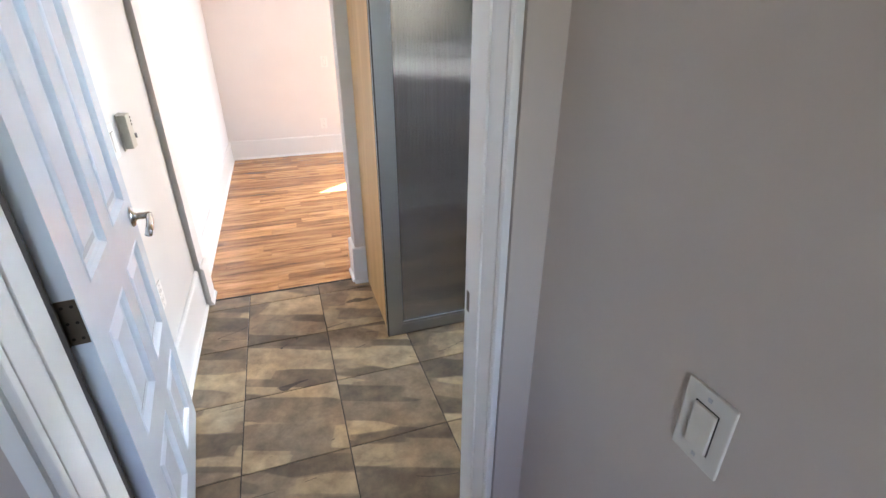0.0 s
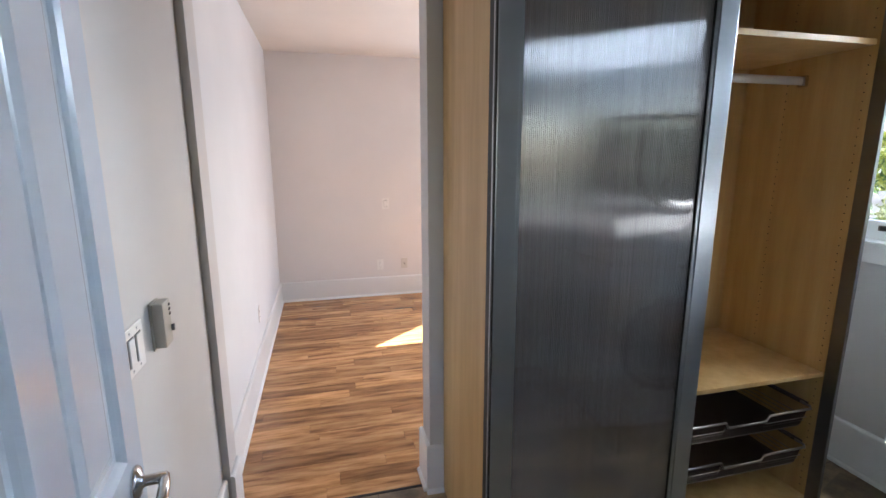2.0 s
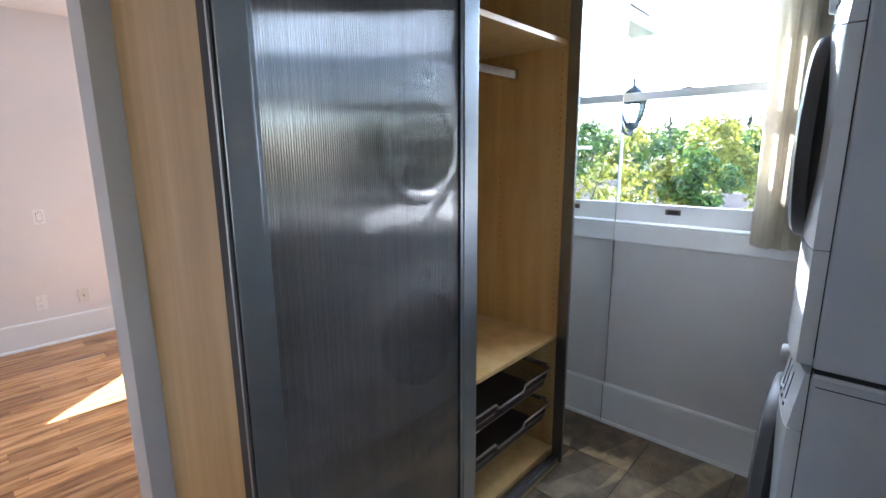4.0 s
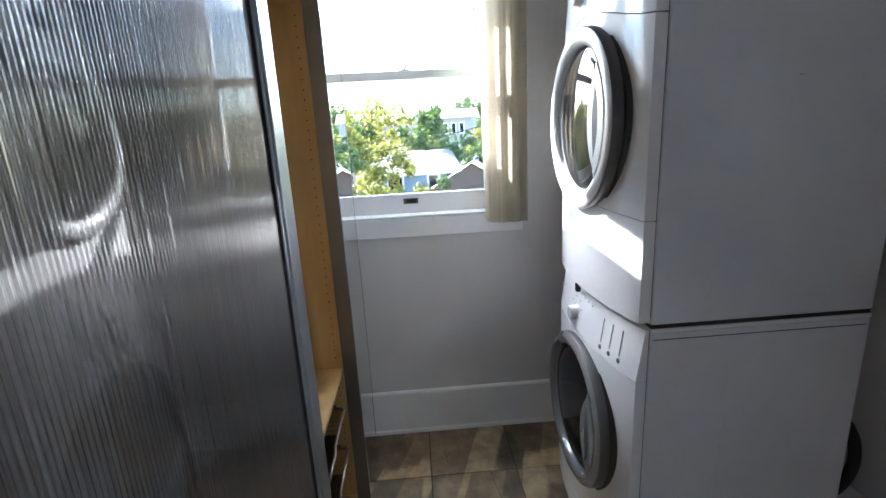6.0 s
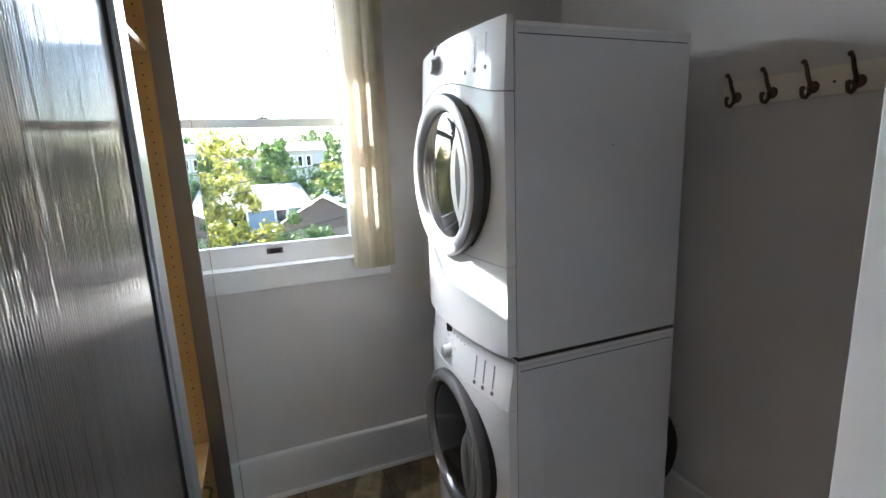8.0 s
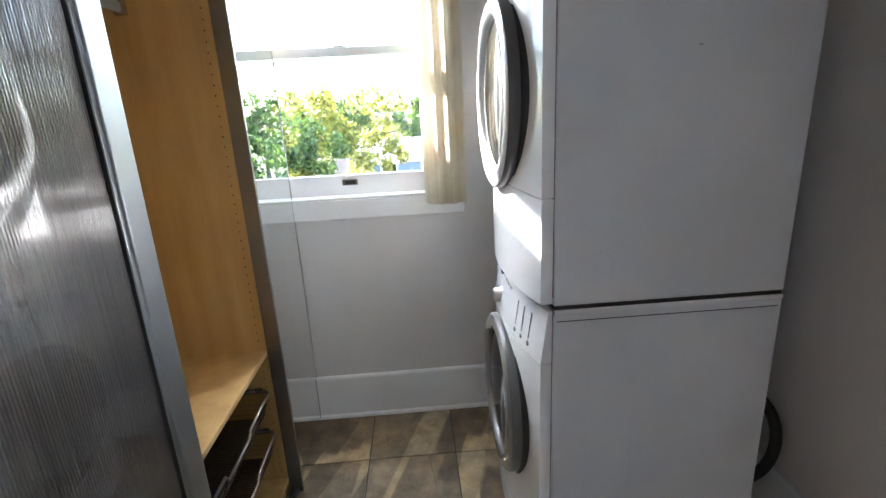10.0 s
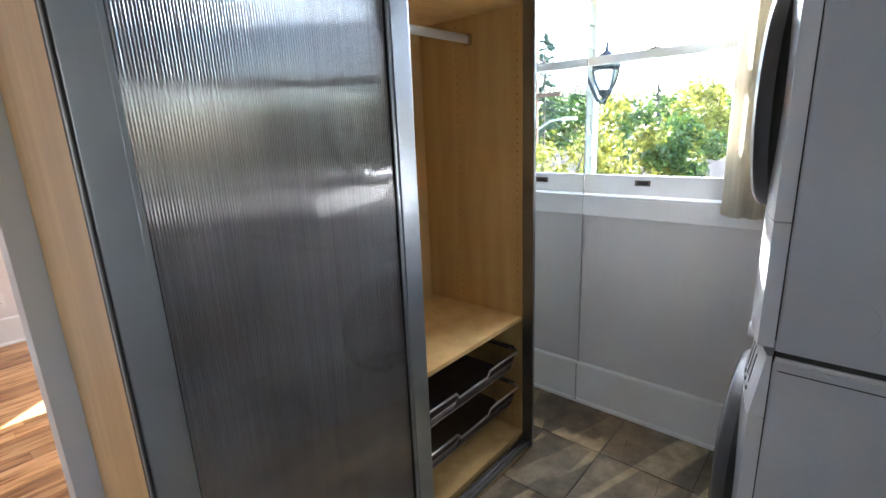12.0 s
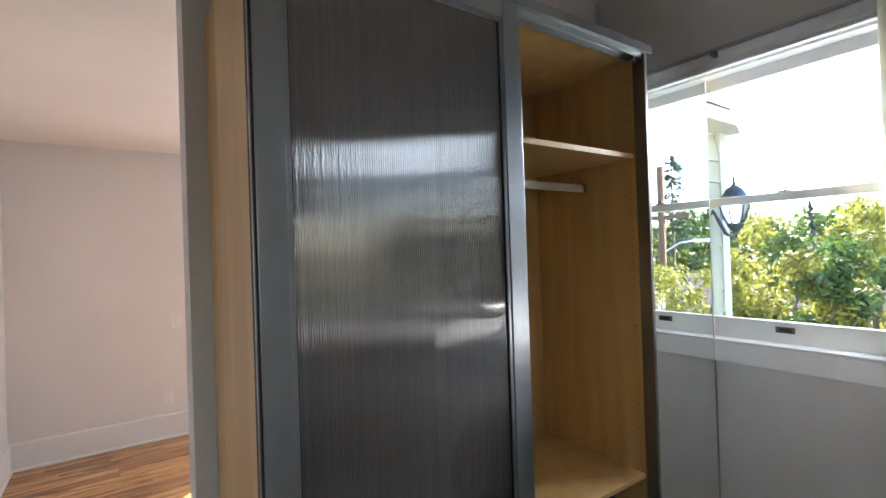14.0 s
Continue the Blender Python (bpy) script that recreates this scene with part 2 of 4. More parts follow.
# White enamel darkened and blued for the shade on the cabinet sides
ENAMEL_SHADE = plain("white enamel in blue shade", (0.61, 0.635, 0.675), 0.38, 0, 0.03, 4)
SILVER = plain("silver plastic", (0.60, 0.61, 0.63), 0.26, 0.15, 0.02)
GUNMETAL = plain("grey plastic", (0.40, 0.405, 0.415), 0.22, 0.6, 0.02)
RINGSIDE = plain("dark grey plastic", (0.075, 0.075, 0.08), 0.35, 0.1, 0.03)
DARKDOOR = plain("dark tinted door plastic", (0.008, 0.008, 0.009), 0.10, 0, 0.1)
DARKDOOR.node_tree.nodes["Principled BSDF"].inputs["IOR"].default_value = 1.22
DARKGLASS = plain("smoked glass", (0.012, 0.013, 0.015), 0.04, 0, 0.1)
RUBBER = plain("black rubber", (0.015, 0.015, 0.015), 0.6)
INK = plain("grey print", (0.18, 0.19, 0.21), 0.5)
PLATE = plain("ivory plastic", (0.62, 0.595, 0.55), 0.35, 0, 0.02)
PLATE_T = plain("grey beige plastic", (0.42, 0.40, 0.34), 0.4, 0, 0.03)
PLATE_W = plain("white plastic", (0.78, 0.77, 0.75), 0.35, 0, 0.02)
BLIND = vane_cloth()
RAIL_W = plain("pale coated metal", (0.62, 0.61, 0.58), 0.3, 0.2, 0.02)
SLATE = slate_tile()
GROUT = plain("dark grout", (0.045, 0.038, 0.030), 0.9, 0, 0.25, 60)
PLANK = plank_wood()
# White trim darkened so that bright daylight does not wash it out
TRIM_OUT = paint("darkened white outdoor paint", (0.50, 0.50, 0.48), 0.6)
BOARD_OLD = paint("aged white board", (0.74, 0.70, 0.60), 0.45)
SIDING = paint("pale siding paint", (0.30, 0.31, 0.24), 0.6)
LEAF_A = foliage("yellow green leaves", (0.075, 0.090, 0.014), (0.26, 0.25, 0.040))
LEAF_B = foliage("green leaves", (0.025, 0.055, 0.012), (0.075, 0.125, 0.025))
LEAF_C = foliage("blue green needles", (0.02, 0.04, 0.025), (0.05, 0.08, 0.05))
LEAF_D = foliage("pinkish leaves", (0.10, 0.09, 0.04), (0.22, 0.19, 0.09))
BARK = plain("bark", (0.09, 0.07, 0.05), 0.9, 0, 0.3, 12)
GRASS = plain("dry lawn", (0.09, 0.10, 0.045), 0.95, 0, 0.4, 0.4)
ROOF_W = plain("pale roof", (0.50, 0.47, 0.45), 0.8, 0, 0.15, 3)
ROOF_B = plain("brown shingle roof", (0.10, 0.085, 0.08), 0.9, 0, 0.25, 6)
WALL_BLUE = plain("pale blue clapboard", (0.17, 0.23, 0.30), 0.8, 0, 0.06, 4)
WALL_CREAM = plain("cream stucco", (0.36, 0.33, 0.29), 0.85, 0, 0.06, 4)
WALL_BROWN = plain("tan stucco", (0.27, 0.205, 0.175), 0.85, 0, 0.1, 4)
IRON = plain("blue grey cast metal", (0.045, 0.06, 0.075), 0.4, 0.3)
FROST = glass("lantern glass", (0.92, 0.95, 0.97), 0.15)
POLEWOOD = plain("brown pole wood", (0.13, 0.075, 0.05), 0.9, 0, 0.2, 10)

# ---- building blocks ----
BASE = {}


def box(bm, x0, x1, y0, y1, z0, z1, bevel=0.0, m=None):
    """Adds one box, with its edges rounded off where bevel is given."""
    vs = [bm.verts.new((x, y, z)) for x in (x0, x1) for y in (y0, y1) for z in (z0, z1)]
    fs = [bm.faces.new([vs[i] for i in q]) for q in ((0, 1, 3, 2), (4, 6, 7, 5), (0, 4, 5, 1), (2, 3, 7, 6), (0, 2, 6, 4), (1, 5, 7, 3))]
    if bevel:
        edges = list({e for f in fs for e in f.edges})
        out = bmesh.ops.bevel(bm, geom=edges, offset=bevel, segments=2, profile=0.6, affect="EDGES", clamp_overlap=True)
        vs = list({v for f in out["faces"] for v in f.verts})
    if m is not None:
        bmesh.ops.transform(bm, matrix=m, verts=[v for v in vs if v.is_valid])
    return bm


def boxed(*args, **kw):
    return box(bmesh.new(), *args, **kw)


def mesh_of(name, bm, material, smooth=False):
    bmesh.ops.recalc_face_normals(bm, faces=bm.faces)
    me = bpy.data.meshes.new(name)
    if smooth:
        for f in bm.faces:
            f.smooth = True
    bm.to_mesh(me)
    bm.free()
    me.materials.append(material)
    return me


def thing(name, at, label, category, group="", kind="", turn=0.0):
    ob = new(name)
    ob.empty_display_size = 0.1
    ob.location = at
    ob.rotation_euler = (0, 0, radians(turn))
    BASE[ob] = Vector((0, 0, 0)) if turn else Vector(at)
    return tagged(ob, label, category, group, kind)


def part(name, bm, material, parent, label="", smooth=False):
    base = BASE[parent]
    if base.length:
        bmesh.ops.translate(bm, verts=bm.verts, vec=-base)
    ob = new(name, mesh_of(name, bm, material, smooth))
    ob.parent = parent
    BASE[ob] = base
    return tagged(ob, label)


def solid(name, bm, material, label="", category="", kind="structure", smooth=False, group=""):
    """A top-level mesh in world coordinates."""
    ob = new(name, mesh_of(name, bm, material, smooth))
    BASE[ob] = Vector((0, 0, 0))
    return tagged(ob, label, category, group, kind)


def revolve(bm, profile, centre, axis="Y", segs=40, start=0.0, sweep=360.0):
    """A turned shape from (radius, along) pairs round an axis through centre."""
    rings = []
    full = abs(sweep - 360) < 1e-6
    count = segs if full else segs + 1
    for i in range(count):
        a = radians(start + sweep * i / segs)
        ring = []
        for r, h in profile:
            c, s = r * math.cos(a), r * math.sin(a)
            p = {"Y": (c, h, s), "Z": (c, s, h), "X": (h, c, s)}[axis]
            ring.append(bm.verts.new(Vector(centre) + Vector(p)))
        rings.append(ring)
    for i in range(segs):
        a, b = rings[i], rings[(i + 1) % count]
        for k in range(len(profile) - 1):
            q = [a[k], b[k], b[k + 1], a[k + 1]]
            bm.faces.new(q)
    bmesh.ops.remove_doubles(bm, verts=bm.verts, dist=1e-6)
    return bm


def tube(bm, points, radius, segs=8, taper=None):
    """A round bar along a line of points."""
    rings = []
    pts = [Vector(p) for p in points]
    for i, p in enumerate(pts):
        d = (pts[min(i + 1, len(pts) - 1)] - pts[max(i - 1, 0)]).normalized()
        side = d.orthogonal().normalized()
        up = d.cross(side)
        r = radius if taper is None else radius * (1 + (taper - 1) * i / (len(pts) - 1))
        rings.append([bm.verts.new(p + side * r * math.cos(k * math.tau / segs) + up * r * math.sin(k * math.tau / segs)) for k in range(segs)])
        if i:
            prev = rings[i - 1]
            best = min(range(segs), key=lambda s: sum((rings[i][(k + s) % segs].co - prev[k].co).length for k in range(segs)))
            rings[i] = rings[i][best:] + rings[i][:best]
    for a, b in zip(rings, rings[1:]):
        for k in range(segs):
            bm.faces.new((a[k], a[(k + 1) % segs], b[(k + 1) % segs], b[k]))
    bm.faces.new(rings[0][::-1])
    bm.faces.new(rings[-1])
    return bm


def extrude_outline(bm, outline, place, depth):
    """A flat outline (list of 2D points) given depth; place(u, v, w) gives the world point."""
    a = [bm.verts.new(place(u, v, 0)) for u, v in outline]
    b = [bm.verts.new(place(u, v, depth)) for u, v in outline]
    bm.faces.new(a[::-1])
    bm.faces.new(b)
    for i in range(len(outline)):
        j = (i + 1) % len(outline)
        bm.faces.new((a[i], a[j], b[j], b[i]))
    return bm

# ---- the large structure ----
XW, XE, YH, YP, YP2, XB, YN = -0.62, 2.318, 0.285, 2.645, 2.785, -0.645, 5.872
CEIL_L, CEIL_B = 2.95, 2.545

# floors under the pieces
solid("floor", boxed(-1.3, 2.5, -1.6, 2.694, -0.12, -0.003), GROUT)
solid("floor_bedroom", boxed(XB - 0.1, 3.68, 2.694, YN + 0.1, -0.12, -0.004), SHADOWGAP)

# west wall of the laundry room, with the stub of the bedroom opening
solid("wall_west", boxed(XW - 0.16, XW, 0.965, YP, 0, CEIL_L), WALL)
bm = boxed(XW - 0.16, -0.592, YP, YP2, 0, CEIL_L)
solid("wall_opening_side", bm, WALL)
# wall between the laundry room and the bedroom
bm = boxed(0.255, XE, YP, YP2, 0, CEIL_L)
box(bm, -0.592, 0.255, YP, YP2, 2.50, CEIL_L)
solid("wall_partition", bm, WALL)
# east wall with the window opening
bm = boxed(XE, XE + 0.16, 0.12, YP2, 0, 1.13)
box(bm, XE, XE + 0.16, 0.12, YP2, 2.36, CEIL_L)
box(bm, XE, XE + 0.16, 0.12, 1.40, 1.13, 2.36)
box(bm, XE, XE + 0.16, 2.22, YP2, 1.13, 2.36)
solid("wall_east", bm, WALL)
solid("wall_south", boxed(0.553, XE, YH - 0.15, YH, 0, CEIL_L), WALL)
# wall with the entry doorway, and the hall beyond it
bm = boxed(-1.3, -0.552, 0.822, 0.965, 0, CEIL_L)
box(bm, 0.3205, 0.397, 0.804, 0.965, 0, CEIL_L)
box(bm, -0.552, 0.32, 0.822, 0.965, 2.08, CEIL_L)
solid("wall_doorway", bm, WALL_HALL)
solid("wall_hall_east", boxed(0.397, 0.553, -1.6, 0.965, 0, CEIL_L), WALL_HALL)
solid("wall_hall_west", boxed(-1.45, -1.3, -1.6, 0.965, 0, CEIL_L), WALL_HALL)
# Unseen end wall; the opening is added for the hall's fill light
bm = boxed(-1.3, 0.397, -1.6, -1.45, 0, 0.95)
box(bm, -1.3, 0.397, -1.6, -1.45, 1.95, CEIL_L)
box(bm, -1.3, -0.6, -1.6, -1.45, 0.95, 1.95)
box(bm, -0.05, 0.397, -1.6, -1.45, 0.95, 1.95)
solid("wall_hall_south", bm, WALL_HALL)
# bedroom
solid("wall_bedroom_west", boxed(XB - 0.15, XB, YP2, YN + 0.15, 0, CEIL_L), WALL_BED_SKYLIT)
bm = boxed(XB, 1.97, YN, YN + 0.15, 0, CEIL_L)
box(bm, 3.25, 3.68, YN, YN + 0.15, 0, CEIL_L)
box(bm, 1.97, 3.25, YN, YN + 0.15, 0, 0.55)
box(bm, 1.97, 3.25, YN, YN + 0.15, 1.785, CEIL_L)
solid("wall_bedroom_north", bm, WALL_BED)
solid("wall_bedroom_east", boxed(3.53, 3.68, YP2, YN, 0, 2.60), WALL_BED)
solid("wall_bedroom_south", boxed(XE + 0.16, 3.68, YP2 - 0.15, YP2, 0, 2.60), WALL_BED)
solid("ceiling", boxed(-1.45, XE + 0.16, -1.6, YP, CEIL_L, CEIL_L + 0.12), CEIL_WARMED)
solid("ceiling_bedroom", boxed(XB, 3.53, YP2, YN, CEIL_B, CEIL_B + 0.12), CEIL)


def skirting(name, along, a, b, face, towards, height=0.232, mat=TRIM):
    """A tall flat baseboard with a small bead on top and a quarter-round foot; towards: +1 or -1 off the wall."""
    bm = bmesh.new()
    prof = [(0, 0), (0.030, 0), (0.030, 0.006), (0.027, 0.014), (0.019, 0.019), (0.018, 0.020), (0.018, height - 0.012), (0.015, height - 0.004), (0.008, height), (0, height)]
    ends = []
    for s in (a, b):
        ends.append([bm.verts.new((face + towards * u, s, z) if along == "y" else (s, face + towards * u, z)) for u, z in prof])
    for i in range(len(prof) - 1):
        bm.faces.new((ends[0][i], ends[1][i], ends[1][i + 1], ends[0][i + 1]))
    bm.faces.new(ends[0])
    bm.faces.new(ends[1][::-1])
    return solid(name, bm, mat)


skirting("baseboard", "y", YH, 2.60, XE, -1)
skirting("baseboard", "x", 0.556, 2.30, YH, 1, 0.20)
skirting("baseboard", "y", 0.99, YP - 0.01, XW, 1)
skirting("baseboard", "x", XB, 3.53, YN, -1, 0.212)
skirting("baseboard", "y", YP2, YN, XB, 1, 0.212)
skirting("baseboard", "y", YP - 0.002, YP2 + 0.02, 0.255, -1, 0.235)
skirting("baseboard", "x", 0.237, 0.316, YP, -1, 0.235)
skirting("baseboard", "y", YP - 0.004, YP2, -0.592, 1, 0.235)
solid("trim_threshold", boxed(-0.60, 0.245, 2.684, 2.697, -0.004, 0.0015, bevel=0.001), SHADOWGAP)

# ---- entry doorway: jambs, stops and casing ----
frame_ob = thing("door_frame", (-0.1, 0.9, 0), "white painted door frame with worn stops", "door frame", kind="structure")
for side, x in (("left", -0.50), ("right", 0.30)):
    s = 1 if side == "right" else -1
    lo, hi = sorted((x, x + s * 0.02))
    part("jamb", boxed(lo, hi, 0.824, 0.874 if s > 0 else 0.883, 0, 2.06, bevel=0.0025), TRIM, frame_ob)
    part("jamb", boxed(lo, hi, 0.902, 0.979 if s > 0 else 0.966, 0, 2.06, bevel=0.0025), TRIM, frame_ob)
    if s > 0:
        part("strike_plate", boxed(lo - 0.0012, lo + 0.0005, 0.951, 0.966, 0.838, 0.892, bevel=0.0004), BRONZE, frame_ob, "dark metal strike plate")
    else:
        part("jamb_fill", boxed(-0.551, -0.5205, 0.80, 0.966, 0, 2.06), TRIM, frame_ob)
    for g0, g1, deep in ((0.8732 if s > 0 else 0.8822, 0.9028, 0.006), (0.8135, 0.8248, 0.008)):
        lo2, hi2 = sorted((x + s * deep, x + s * 0.02))
        part("groove", boxed(lo2, hi2, g0, g1, 0, 2.06), TRIM, frame_ob)
    lo3, hi3 = sorted((x - s * 0.004, x + s * 0.012))
    part("edge_bead", boxed(lo3, hi3, 0.797, 0.814, 0, 2.06, bevel=0.003), TRIM, frame_ob)
part("head_jamb", boxed(-0.52, 0.32, 0.80, 0.979, 2.06, 2.08), TRIM, frame_ob)
part("casing", boxed(0.301, 0.5535, 0.9665, 0.984, 0, 2.17, bevel=0.003), TRIM, frame_ob, "wide white casing board")
# Dark block fills the hinge-side gap in place of its shade
part("hinge_gap_shade", boxed(-0.5305, -0.510, 0.9665, 1.004, 0, 2.06), STRIP_GAP, frame_ob, "dark filler for the shaded gap at the hinges")
part("casing", boxed(-0.612, -0.5525, 0.9665, 0.984, 0, 2.17, bevel=0.003), TRIM, frame_ob)
part("head_casing", boxed(-0.612, 0.5535, 0.9665, 0.984, 2.081, 2.17, bevel=0.003), TRIM, frame_ob)

# ---- entry door, swung open into the room ----
DOOR_W, DOOR_H = 0.742, 2.03
door = thing("door_1", (-0.479, 1.025, 0.012), "white panelled entry door standing open, glossy paint", "door", kind="structure", turn=6.2)
cols = ((0.105, 0.325), (0.425, 0.645))
rows = ((0.12, 0.40), (0.51, 0.83), (0.955, 1.90))
bm = bmesh.new()
for a, b in ((0.0, cols[0][0]), (cols[0][1], cols[1][0]), (cols[1][1], DOOR_W)):
    box(bm, -0.038, 0, a, b, 0, DOOR_H)
for a, b in cols:
    for lo, hi in ((0, rows[0][0]), (rows[0][1], rows[1][0]), (rows[1][1], rows[2][0]), (rows[2][1], DOOR_H)):
        box(bm, -0.038, 0, a, b, lo, hi)
part("leaf", bm, DOORP, door)


def raised_panel(bm, a, b, lo, hi):
    """A door panel: sloped moulding down to a recess, then a raised field."""
    steps = [(0.0, 0.0), (0.004, 0.003), (0.012, -0.004), (0.018, -0.011), (0.030, -0.012), (0.055, -0.005), (0.058, -0.004)]
    rings = [[bm.verts.new((d, y, z)) for y, z in ((a + i, lo + i), (b - i, lo + i), (b - i, hi - i), (a + i, hi - i))] for i, d in steps]
    for p, q in zip(rings, rings[1:]):
        for k in range(4):
            bm.faces.new((p[k], p[(k + 1) % 4], q[(k + 1) % 4], q[k]))
    bm.faces.new(rings[-1])


for a, b in cols:
    for lo, hi in rows:
        bm = bmesh.new()
        raised_panel(bm, a, b, lo, hi)
        box(bm, -0.032, -0.014, a - 0.002, b + 0.002, lo - 0.002, hi + 0.002)
        part("panel", bm, DOORP, door)
for z in (0.27, 0.928, 1.78):
    bm = boxed(-0.036, -0.002, -0.0025, -0.0002, z - 0.05, z + 0.05, bevel=0.0008)
    hinge = part("hinge", bm, BRONZE, door, "dark bronze butt hinge")
    bm = boxed(-0.075, -0.038, -0.009, -0.0065, z - 0.05, z + 0.05, bevel=0.0008)
    part("hinge_leaf", bm, BRONZE, hinge)
    bm = bmesh.new()
    for k in range(5):
        tube(bm, [(-0.040, -0.007, z - 0.05 + k * 0.02 + 0.0006), (-0.040, -0.007, z - 0.05 + (k + 1) * 0.02 - 0.0006)], 0.006, 10)
    part("knuckle", bm, BRONZE, hinge, smooth=False)
    bm = bmesh.new()
    for sx in (-0.011, -0.027):
        for sz in (-0.036, 0.0, 0.036):
            tube(bm, [(sx, -0.0034, z + sz), (sx, -0.0022, z + sz)], 0.0034, 8)
    part("screw", bm, SHADOWGAP, hinge)
bm = revolve(bmesh.new(), [(0.0, 0.0), (0.032, 0.0), (0.033, 0.004), (0.028, 0.010), (0.014, 0.014), (0.011, 0.020), (0.011, 0.055), (0.0, 0.058)], (0, 0.672, 0.895), "X", 24)
lever = part("door_handle", bm, CHROME, door, "satin chrome lever handle", smooth=True)
bm = tube(bmesh.new(), [(0.050, 0.676, 0.895), (0.054, 0.655, 0.893), (0.056, 0.620, 0.888), (0.055, 0.585, 0.878), (0.052, 0.566, 0.868)], 0.0105, 12)
part("lever", bm, CHROME, lever, smooth=True)
part("latch_plate", boxed(-0.030, -0.008, DOOR_W - 0.0005, DOOR_W + 0.002, 0.86, 0.93, bevel=0.0006), CHROME, door)

# ---- the window ----
win = thing("window_1", (2.36, 1.81, 1.13), "white painted sash window over a view of trees and houses", "window", kind="structure")
part("apron", boxed(2.300, XE, 1.283, 2.34, 1.04, 1.127, bevel=0.002), TRIM, win)
part("stool", boxed(2.296, 2.362, 1.283, 2.34, 1.128, 1.140, bevel=0.003), TRIM, win)
part("side_casing", boxed(2.302, XE, 1.283, 1.392, 1.141, 2.35, bevel=0.002), TRIM, win)
part("side_casing", boxed(2.302, XE, 2.228, 2.34, 1.141, 2.35, bevel=0.002), TRIM, win)
head = part("head_casing", boxed(2.302, XE, 1.283, 2.34, 2.351, 2.430, bevel=0.002), TRIM, win)
for k, z in enumerate((2.352, 2.368, 2.384)):
    part("moulding", boxed(2.292 + 0.003 * k, 2.303, 1.283, 2.34, z, z + 0.011, bevel=0.002), TRIM, head)
part("jamb", boxed(2.335, 2.47, 1.385, 1.402, 1.13, 2.36), TRIM, win)
part("jamb", boxed(2.335, 2.47, 2.218, 2.235, 1.13, 2.36), TRIM, win)
part("head_jamb", boxed(2.335, 2.47, 1.402, 2.218, 2.345, 2.362), TRIM, win)
part("sill", boxed(2.363, 2.52, 1.385, 2.235, 1.118, 1.138, bevel=0.003), TRIM, win)
for nm, x0, lo, hi, brail, trail in (("lower_sash", 2.362, 1.141, 1.780, 0.092, 0.036), ("upper_sash", 2.400, 1.746, 2.344, 0.034, 0.055)):
    sash = part(nm, boxed(x0, x0 + 0.034, 1.404, 1.447, lo, hi, bevel=0.003), TRIM, win)
    part("stile", boxed(x0, x0 + 0.034, 2.173, 2.216, lo, hi, bevel=0.003), TRIM, sash)
    part("bottom_rail", boxed(x0 + 0.001, x0 + 0.033, 1.448, 2.172, lo, lo + brail, bevel=0.003), TRIM, sash)
    part("top_rail", boxed(x0 + 0.001, x0 + 0.033, 1.448, 2.172, hi - trail, hi, bevel=0.003), TRIM, sash)
    pane = part("pane", boxed(x0 + 0.015, x0 + 0.019, 1.446, 2.174, lo + brail - 0.002, hi - trail + 0.002), PANE, sash, "clear glass pane")
    pane.visible_shadow = False
bm = boxed(2.357, 2.3625, 1.766, 1.836, 1.186, 1.212, bevel=0.0015)
lift = part("sash_lift", bm, BRONZE, win, "recessed brown metal sash lift")
part("recess", boxed(2.3562, 2.3575, 1.776, 1.823, 1.191, 1.207), SHADOWGAP, lift)
bm = boxed(2.365, 2.395, 1.766, 1.814, 1.780, 1.786, bevel=0.001)
tube(bm, [(2.38, 1.790, 1.785), (2.38, 1.790, 1.796), (2.375, 1.774, 1.798)], 0.005, 8)
part("sash_lock", bm, BRONZE, win, "brown metal sash lock")

# ---- vertical blind, drawn back ----
blind = thing("vertical_blind", (2.25, 1.37, 1.1), "cream vertical blind drawn to one side of the window", "blind")
part("headrail", boxed(2.272, 2.300, 1.29, 2.30, 2.431, 2.441, bevel=0.002), ALU, blind, "dull metal head rail")
part("bracket", boxed(2.262, 2.304, 2.00, 2.016, 2.405, 2.431, bevel=0.002), ALU_DARK, blind)
for k in range(9):
    y = 1.306 + k * 0.0165
    bm = bmesh.new()
    ang = radians(38 + 9 * math.sin(k * 2.1))
    pts = []
    for i in range(9):
        u = (i / 8 - 0.5) * 0.089
        w = 0.011 * math.cos((i / 8 - 0.5) * math.pi)
        pts.append((2.243 + u * math.cos(ang) - w * math.sin(ang), y + u * math.sin(ang) + w * math.cos(ang)))
    low = 1.098 + 0.004 * math.sin(k * 1.7)
    a = [bm.verts.new((x, yy, low)) for x, yy in pts]
    b = [bm.verts.new((x, yy, 2.425)) for x, yy in pts]
    for i in range(8):
        bm.faces.new((a[i], a[i + 1], b[i + 1], b[i]))
    bmesh.ops.solidify(bm, geom=bm.faces[:], thickness=0.0008)
    part("vane", bm, BLIND, blind, smooth=False)

# ---- wardrobe ----
WX0, WX1, WY0, WY1, WH = 0.318, 2.298, 2.095, 2.638, 2.338
ward = thing("wardrobe", (1.3, 2.35, 0), "maple wardrobe with sliding doors, one bay open and empty", "wardrobe")
for x in (WX0, 1.066, 1.788, WX1 - 0.018):
    part("side_panel", boxed(x, x + 0.018, WY0, WY1, 0.002, WH, bevel=0.0008), MAPLE, ward)
part("back_panel", boxed(WX0 + 0.018, WX1 - 0.018, WY1 - 0.006, WY1 + 0.002, 0.05, WH - 0.004), MAPLE, ward)
